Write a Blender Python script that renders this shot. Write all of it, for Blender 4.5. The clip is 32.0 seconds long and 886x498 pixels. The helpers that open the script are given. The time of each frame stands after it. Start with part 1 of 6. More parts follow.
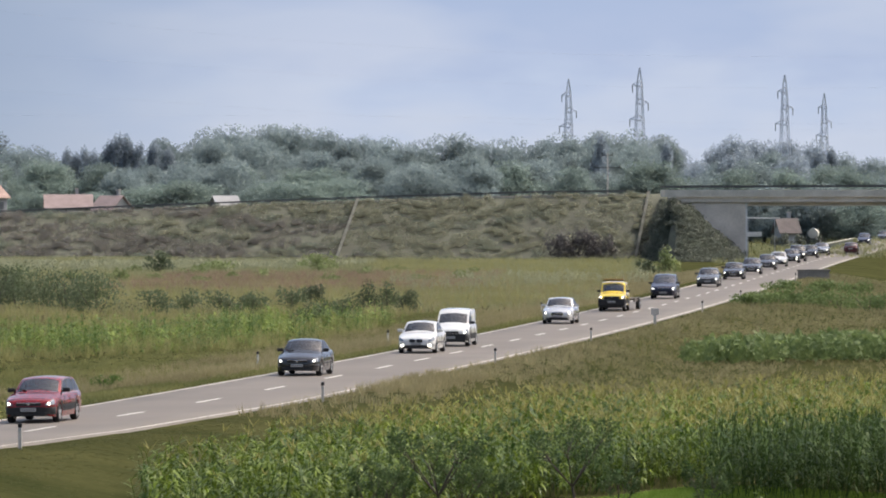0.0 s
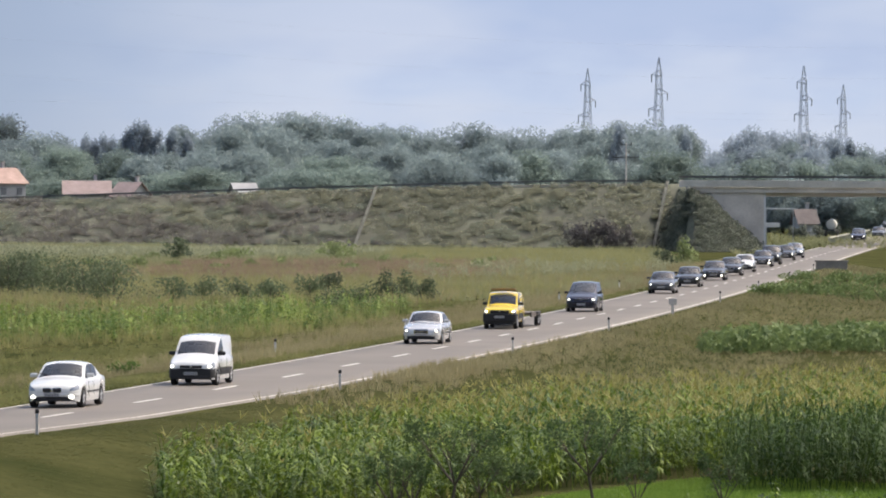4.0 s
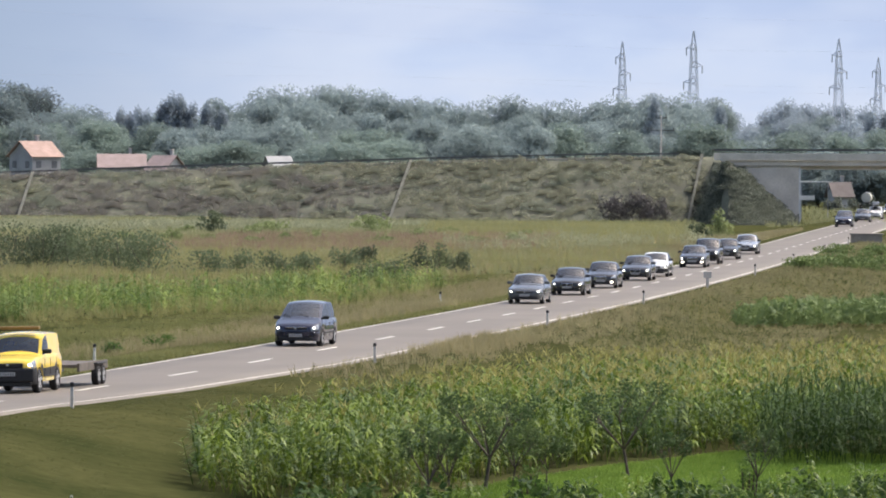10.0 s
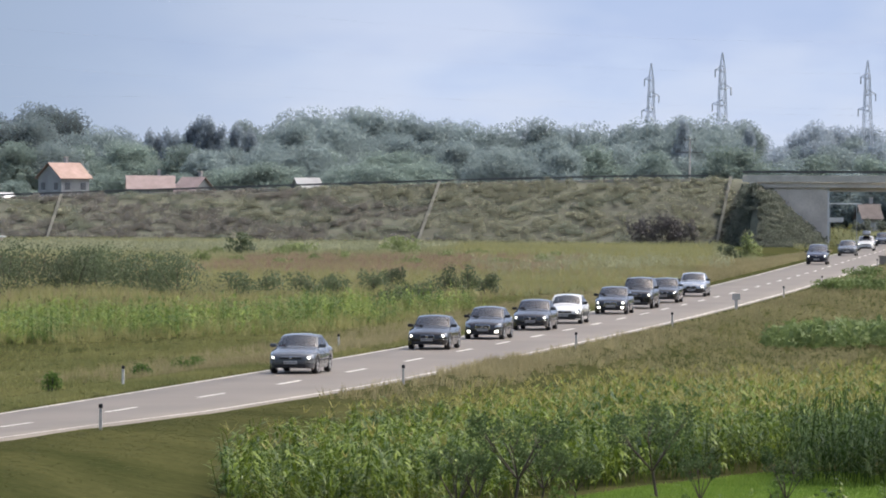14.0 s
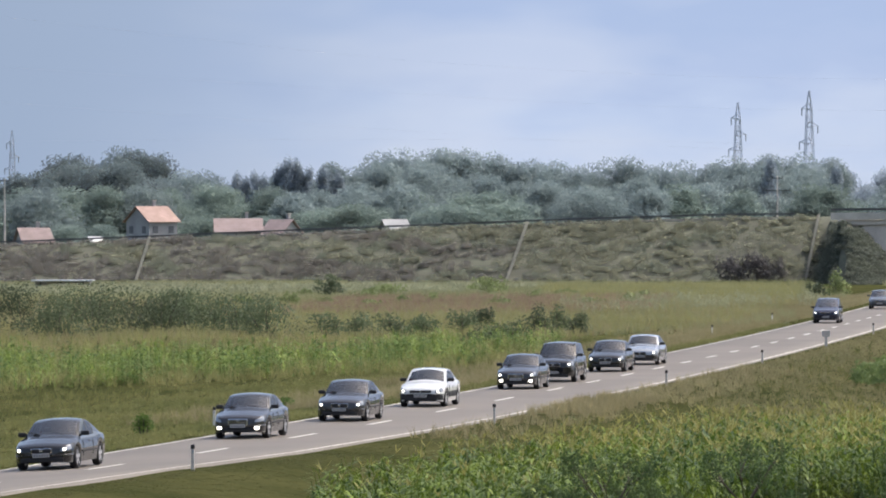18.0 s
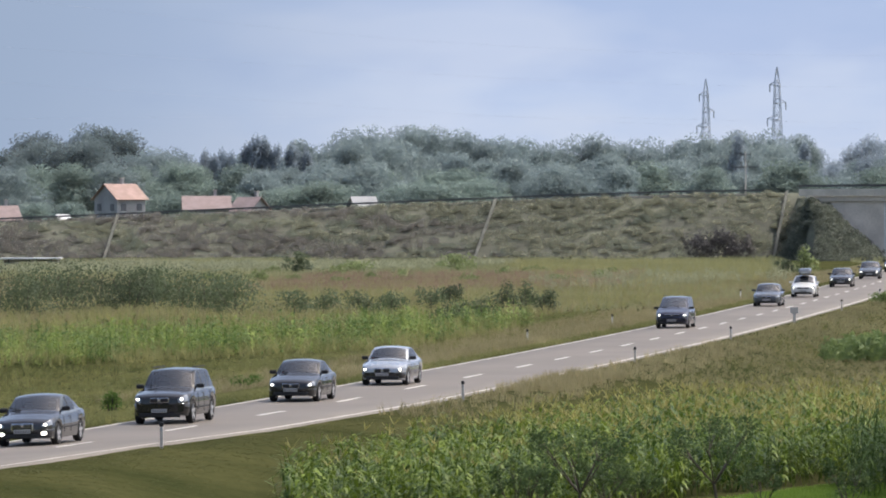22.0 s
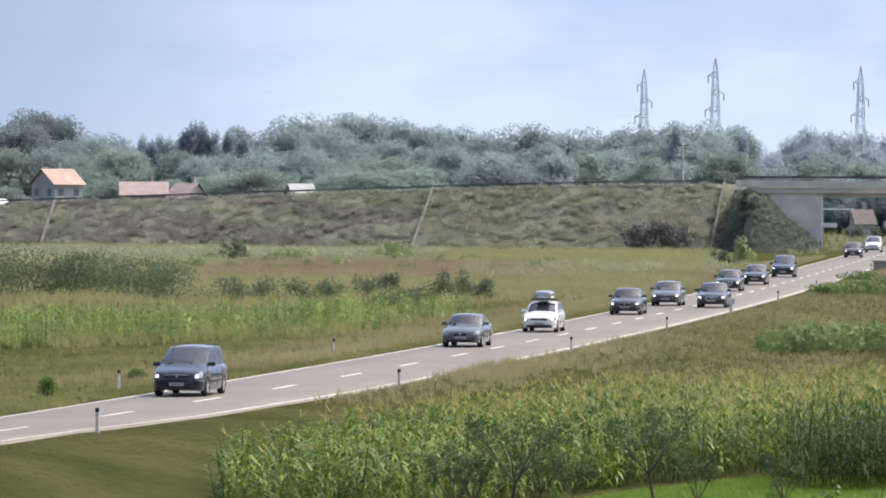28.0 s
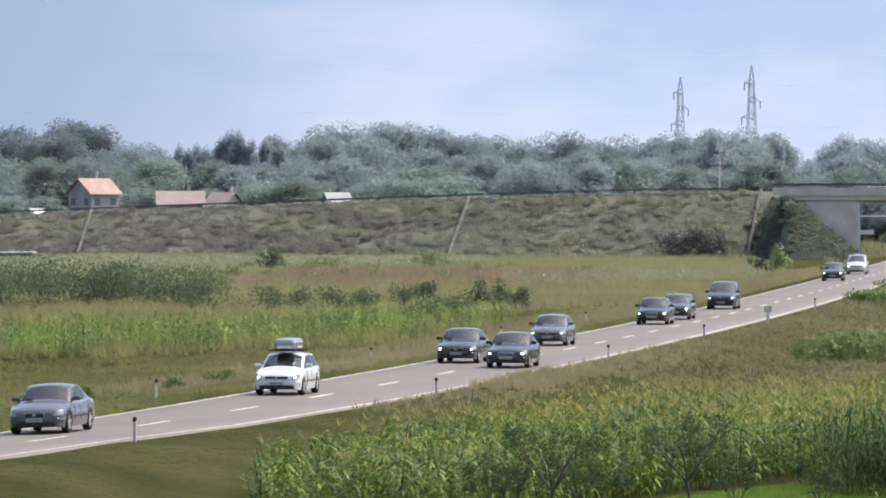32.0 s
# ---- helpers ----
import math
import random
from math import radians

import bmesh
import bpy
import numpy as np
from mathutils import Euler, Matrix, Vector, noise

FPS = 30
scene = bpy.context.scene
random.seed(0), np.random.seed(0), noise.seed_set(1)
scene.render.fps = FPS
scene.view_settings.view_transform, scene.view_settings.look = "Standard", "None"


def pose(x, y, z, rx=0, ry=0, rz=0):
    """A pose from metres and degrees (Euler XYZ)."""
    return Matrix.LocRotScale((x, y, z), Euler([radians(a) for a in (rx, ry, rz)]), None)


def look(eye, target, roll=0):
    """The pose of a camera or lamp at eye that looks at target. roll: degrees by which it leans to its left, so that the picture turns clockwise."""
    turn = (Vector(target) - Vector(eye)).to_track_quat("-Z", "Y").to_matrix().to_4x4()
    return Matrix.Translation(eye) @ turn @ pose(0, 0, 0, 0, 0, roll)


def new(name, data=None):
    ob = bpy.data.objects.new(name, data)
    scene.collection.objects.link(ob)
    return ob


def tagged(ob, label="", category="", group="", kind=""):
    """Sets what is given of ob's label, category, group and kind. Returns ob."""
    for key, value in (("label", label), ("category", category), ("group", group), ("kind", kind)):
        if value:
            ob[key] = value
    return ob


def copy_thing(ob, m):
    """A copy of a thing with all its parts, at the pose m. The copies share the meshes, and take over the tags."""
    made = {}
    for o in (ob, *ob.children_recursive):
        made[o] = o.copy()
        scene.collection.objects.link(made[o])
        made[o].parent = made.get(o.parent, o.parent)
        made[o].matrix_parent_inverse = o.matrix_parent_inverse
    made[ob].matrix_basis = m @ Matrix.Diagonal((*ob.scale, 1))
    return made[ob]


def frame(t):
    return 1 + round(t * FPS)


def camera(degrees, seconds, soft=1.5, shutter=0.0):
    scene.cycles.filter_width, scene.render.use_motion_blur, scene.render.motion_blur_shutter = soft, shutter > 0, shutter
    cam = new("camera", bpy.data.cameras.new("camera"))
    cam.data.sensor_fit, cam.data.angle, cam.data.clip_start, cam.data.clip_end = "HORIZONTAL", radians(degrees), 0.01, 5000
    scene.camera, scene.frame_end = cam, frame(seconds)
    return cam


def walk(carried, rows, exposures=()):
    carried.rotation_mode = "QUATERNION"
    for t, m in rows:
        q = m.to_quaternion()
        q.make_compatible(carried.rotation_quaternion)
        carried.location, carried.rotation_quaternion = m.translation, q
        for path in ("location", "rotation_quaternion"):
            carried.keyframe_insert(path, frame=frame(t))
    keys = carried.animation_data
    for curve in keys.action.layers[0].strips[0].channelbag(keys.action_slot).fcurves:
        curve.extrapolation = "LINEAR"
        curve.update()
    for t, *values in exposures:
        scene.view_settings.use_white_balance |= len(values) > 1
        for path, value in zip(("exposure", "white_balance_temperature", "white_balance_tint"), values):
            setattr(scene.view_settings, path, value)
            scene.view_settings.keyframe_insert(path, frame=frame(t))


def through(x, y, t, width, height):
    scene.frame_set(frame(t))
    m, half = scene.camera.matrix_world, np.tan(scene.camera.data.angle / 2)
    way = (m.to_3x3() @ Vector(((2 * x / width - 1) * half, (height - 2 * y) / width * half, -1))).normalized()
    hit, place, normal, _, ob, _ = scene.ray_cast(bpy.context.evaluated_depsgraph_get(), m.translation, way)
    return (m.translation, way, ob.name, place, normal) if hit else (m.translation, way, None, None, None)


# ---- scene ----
# ---- camera ----
EYE = Vector((0.0, 0.0, 7.36))


def aim(t, pan, tilt, roll):
    """Camera pose at t seconds: pan to the right, tilt upwards and roll, in degrees. The eye sways by a few centimetres."""
    a, b = radians(pan), radians(tilt)
    eye = EYE + Vector((float(np.interp(t, [14.5, 16.5, 25.5, 27.5], [0.01, -0.07, -0.07, -0.09])), 0.0, float(np.interp(t, [14.5, 16.5], [0.045, -0.03]))))
    return look(eye, eye + Vector((math.sin(a) * math.cos(b), math.cos(a) * math.cos(b), math.sin(b))), roll)


PATH = [
    (0, 0.7367, -0.5251, -0.078), (0.5, 0.7017, -0.6416, -0.091), (1, 0.6272, -0.8334, -0.116), (1.5, 0.6129, -0.6749, -0.035),
    (2, 0.3024, -0.6821, 0.196), (2.5, 0.4739, -0.9662, -0.006), (3, 0.6151, -1.1950, 0.033), (3.5, 0.4332, -0.9743, 0.276),
    (4, 0.5703, -0.6307, 0.289), (4.5, 0.5487, -0.3916, 0.334), (6.5, 0.4732, -0.5459, 0.009), (7, 0.5243, -0.7181, 0.364),
    (7.5, 0.5760, -0.6842, 0.157), (8, 0.5823, -0.6967, 0.020), (8.5, 0.1205, -0.9043, 0.000), (9, -0.0026, -0.9292, -0.003),
    (9.5, 0.0670, -0.8828, 0.187), (10, 0.2505, -0.8799, 0.270), (10.5, 0.1089, -0.8028, 0.177), (11, 0.2259, -0.6646, 0.276),
    (11.5, 0.1505, -0.5338, 0.371), (12, 0.0283, -0.6567, 0.038), (12.5, 0.0185, -0.6257, -0.025), (13, -0.1468, -0.4877, 0.283),
    (13.5, -0.0517, -0.5381, 0.358), (14, -0.0143, -0.6802, 0.296), (14.5, -0.2298, -0.7769, 0.101), (16.5, -0.2375, -0.9652, 0.234),
    (17, -0.6167, -0.8145, -0.114), (17.5, -0.8081, -0.6082, -0.152), (18, -0.8215, -0.3011, -0.181), (18.5, -0.6934, -0.3045, 0.011),
    (19, -0.5324, -0.5732, 0.109), (19.5, -0.1630, -0.6651, 0.146), (20, -0.3445, -0.4255, -0.154), (20.5, -0.3378, -0.3858, -0.285),
    (21, -0.2820, -0.3725, -0.288), (21.5, 0.0211, -0.2199, -0.269), (22, -0.5305, -0.5133, -0.287), (22.5, -0.5356, -0.8600, -0.027),
    (23, -0.7607, -0.9833, -0.018), (23.5, -0.8296, -0.9988, 0.026), (24, -0.7283, -0.9273, -0.145), (24.5, -0.7600, -0.5298, -0.158),
    (25, -0.5442, -0.3157, -0.197), (25.5, -0.2591, -0.4735, -0.129), (27.5, 0.1033, -0.8846, 0.235), (28, 0.0521, -0.6217, 0.246),
    (28.5, -0.0922, -1.0426, 0.242), (29, -0.0947, -0.8010, 0.115), (29.5, 0.0085, -0.8143, 0.177), (30, 0.0646, -0.6158, 0.074),
    (30.5, 0.1139, -0.3680, 0.170), (31, -0.0404, -0.6106, 0.065), (31.5, -0.1767, -0.5405, -0.007), (32, -0.2868, -0.5453, 0.057),
]

cam = camera(8.1533, 32.0, soft=1.9)
walk(cam, [(t, aim(t, pan, tilt, roll)) for t, pan, tilt, roll in PATH], exposures=[(0, 0.29, 6700, 10), (3, 0.38, 6700, 10), (7, 0.38, 6650, 10), (10, 0.50, 6600, 10), (14, 0.44, 6500, 10), (19, 0.36, 6450, 10), (21, 0.36, 6450, 10), (22, 0.34, 6450, 10), (23, 0.50, 6450, 10), (24, 0.62, 6450, 10), (30, 0.70, 6450, 10), (32, 0.56, 6400, 10)])

# ---- light ----
world = bpy.data.worlds.new("world")
scene.world = world
world.use_nodes = True
wn = world.node_tree
sky = wn.nodes.new("ShaderNodeTexSky")
sky.sky_type = "NISHITA"
sky.sun_disc = False
sky.sun_elevation = radians(57)
sky.sun_rotation = radians(68)
sky.air_density, sky.dust_density = 1.0, 5.0
wn.links.new(sky.outputs["Color"], wn.nodes["Background"].inputs["Color"])
wn.nodes["Background"].inputs["Strength"].default_value = 0.18

sun = new("sun", bpy.data.lights.new("sun", "SUN"))
sun.data.energy, sun.data.angle, sun.data.color = 2.5, radians(5), (1.0, 0.955, 0.87)
sun.matrix_world = look((85, 35, 140), (0, 0, 0))


# ---- materials ----
def mat(name, colour, rough=0.8, metal=0.0, spread=0.25, scale=3.0, fine=25.0, bump=0.0, spec=0.3, coat=0.0, per_piece=0.0, second=None, objspace=True, stretch=None):
    """Principled surface with two scales of variation, an optional second colour and relief."""
    m = bpy.data.materials.new(name)
    m.use_nodes = True
    n, l = m.node_tree.nodes, m.node_tree.links
    b = n["Principled BSDF"]
    b.inputs["Metallic"].default_value = metal
    b.inputs["Specular IOR Level"].default_value = spec
    b.inputs["Coat Weight"].default_value = coat
    b.inputs["Coat Roughness"].default_value = 0.03
    tc = n.new("ShaderNodeTexCoord")
    src = tc.outputs["Object"] if objspace else n.new("ShaderNodeNewGeometry").outputs["Position"]
    if stretch:
        mp = n.new("ShaderNodeMapping")
        mp.inputs["Scale"].default_value = stretch
        l.new(src, mp.inputs["Vector"])
        src = mp.outputs[0]
    big, small = n.new("ShaderNodeTexNoise"), n.new("ShaderNodeTexNoise")
    for t, s in ((big, scale), (small, fine)):
        t.inputs["Scale"].default_value, t.inputs["Detail"].default_value = s, 4.0
        l.new(src, t.inputs["Vector"])
    mix = n.new("ShaderNodeMix")
    mix.data_type = "RGBA"
    a = [c * (1 - spread) for c in colour]
    c2 = second or [min(1.0, c * (1 + spread)) for c in colour]
    mix.inputs["A"].default_value, mix.inputs["B"].default_value = (*a, 1), (*c2, 1)
    add = n.new("ShaderNodeMath")
    add.operation = "MULTIPLY_ADD"
    l.new(small.outputs["Fac"], add.inputs[0])
    add.inputs[1].default_value = 0.5
    l.new(big.outputs["Fac"], add.inputs[2])
    ramp = n.new("ShaderNodeMapRange")
    ramp.inputs["From Min"].default_value, ramp.inputs["From Max"].default_value = 0.5, 1.0
    l.new(add.outputs[0], ramp.inputs["Value"])
    fac = ramp.outputs["Result"]
    if per_piece:
        geo = n.new("ShaderNodeNewGeometry")
        m2 = n.new("ShaderNodeMath")
        m2.operation, m2.use_clamp = "MULTIPLY_ADD", True
        l.new(geo.outputs["Random Per Island"], m2.inputs[0])
        m2.inputs[1].default_value = per_piece
        sub = n.new("ShaderNodeMath")
        sub.operation = "SUBTRACT"
        l.new(fac, sub.inputs[0])
        sub.inputs[1].default_value = per_piece / 2
        l.new(sub.outputs[0], m2.inputs[2])
        fac = m2.outputs[0]
    l.new(fac, mix.inputs["Factor"])
    l.new(mix.outputs["Result"], b.inputs["Base Color"])
    rr = n.new("ShaderNodeMapRange")
    rr.inputs["To Min"].default_value, rr.inputs["To Max"].default_value = max(0.02, rough - 0.07), min(1.0, rough + 0.07)
    l.new(small.outputs["Fac"], rr.inputs["Value"])
    l.new(rr.outputs["Result"], b.inputs["Roughness"])
    if bump:
        bp = n.new("ShaderNodeBump")
        bp.inputs["Strength"].default_value, bp.inputs["Distance"].default_value = 0.6, bump
        l.new(small.outputs["Fac"], bp.inputs["Height"])
        l.new(bp.outputs["Normal"], b.inputs["Normal"])
    return m


def leaf_mat(name, colour, second, through=0.35, scale=0.25, vary=0.8, gloss=0.55, spec=0.18, soft=0.0, gaps=0.0, each=0.0):
    """Foliage: coloured leaf by leaf, letting some light through; soft: how far the leaves of a dense mass shade as one; gaps: the share of sky between fine leaves; each: how much one plant differs from the next."""
    m = mat(name, colour, gloss, spread=0.1, scale=scale, fine=2.0, spec=spec, per_piece=vary, second=second, objspace=False)
    n, l = m.node_tree.nodes, m.node_tree.links
    b = n["Principled BSDF"]
    tr, ms = n.new("ShaderNodeBsdfTranslucent"), n.new("ShaderNodeMixShader")
    if each:
        info, span, tone = n.new("ShaderNodeObjectInfo"), n.new("ShaderNodeMapRange"), n.new("ShaderNodeHueSaturation")
        l.new(info.outputs["Random"], span.inputs["Value"])
        span.inputs["To Min"].default_value, span.inputs["To Max"].default_value = 1 - each, 1 + each * 0.6
        l.new(span.outputs["Result"], tone.inputs["Value"])
        l.new(b.inputs["Base Color"].links[0].from_socket, tone.inputs["Color"])
        l.new(tone.outputs["Color"], b.inputs["Base Color"])
    l.new(b.inputs["Base Color"].links[0].from_socket, tr.inputs["Color"])
    ms.inputs[0].default_value = through
    if soft:
        geo, up, unit = n.new("ShaderNodeNewGeometry"), n.new("ShaderNodeMix"), n.new("ShaderNodeVectorMath")
        up.data_type = "VECTOR"
        up.inputs["Factor"].default_value = soft
        l.new(geo.outputs["Normal"], up.inputs[4])
        up.inputs[5].default_value = (0.1, -0.45, 0.9)
        unit.operation = "NORMALIZE"
        l.new(up.outputs[1], unit.inputs[0])
        l.new(unit.outputs[0], b.inputs["Normal"])
    if gaps:
        thin, clear = n.new("ShaderNodeMixShader"), n.new("ShaderNodeBsdfTransparent")
        thin.inputs[0].default_value = gaps
        l.new(ms.outputs[0], thin.inputs[1])
        l.new(clear.outputs[0], thin.inputs[2])
        ms_out = thin
    else:
        ms_out = ms
    l.new(b.outputs[0], ms.inputs[1])
    l.new(tr.outputs[0], ms.inputs[2])
    l.new(ms_out.outputs[0], n["Material Output"].inputs["Surface"])
    return m


def glass_mat(name, tint):
    m = bpy.data.materials.new(name)
    m.use_nodes = True
    n, l = m.node_tree.nodes, m.node_tree.links
    tr, gl, fr, ms = (n.new(k) for k in ("ShaderNodeBsdfTransparent", "ShaderNodeBsdfGlossy", "ShaderNodeFresnel", "ShaderNodeMixShader"))
    tr.inputs["Color"].default_value = (*tint, 1)
    gl.inputs["Roughness"].default_value = 0.04
    fr.inputs["IOR"].default_value = 2.15
    l.new(fr.outputs[0], ms.inputs[0])
    l.new(tr.outputs[0], ms.inputs[1])
    l.new(gl.outputs[0], ms.inputs[2])
    # a pale diffuse film, added to lift the pane like reflected sky
    df, m2 = n.new("ShaderNodeBsdfDiffuse"), n.new("ShaderNodeMixShader")
    df.inputs["Color"].default_value = (0.42, 0.44, 0.48, 1)
    m2.inputs[0].default_value = 0.03
    l.new(ms.outputs[0], m2.inputs[1])
    l.new(df.outputs[0], m2.inputs[2])
    l.new(m2.outputs[0], n["Material Output"].inputs["Surface"])
    return m


def glow_mat(name, colour, strength):
    m = mat(name, colour, 0.2, spread=0.02)
    b = m.node_tree.nodes["Principled BSDF"]
    b.inputs["Emission Color"].default_value = (*colour, 1)
    b.inputs["Emission Strength"].default_value = strength
    return m


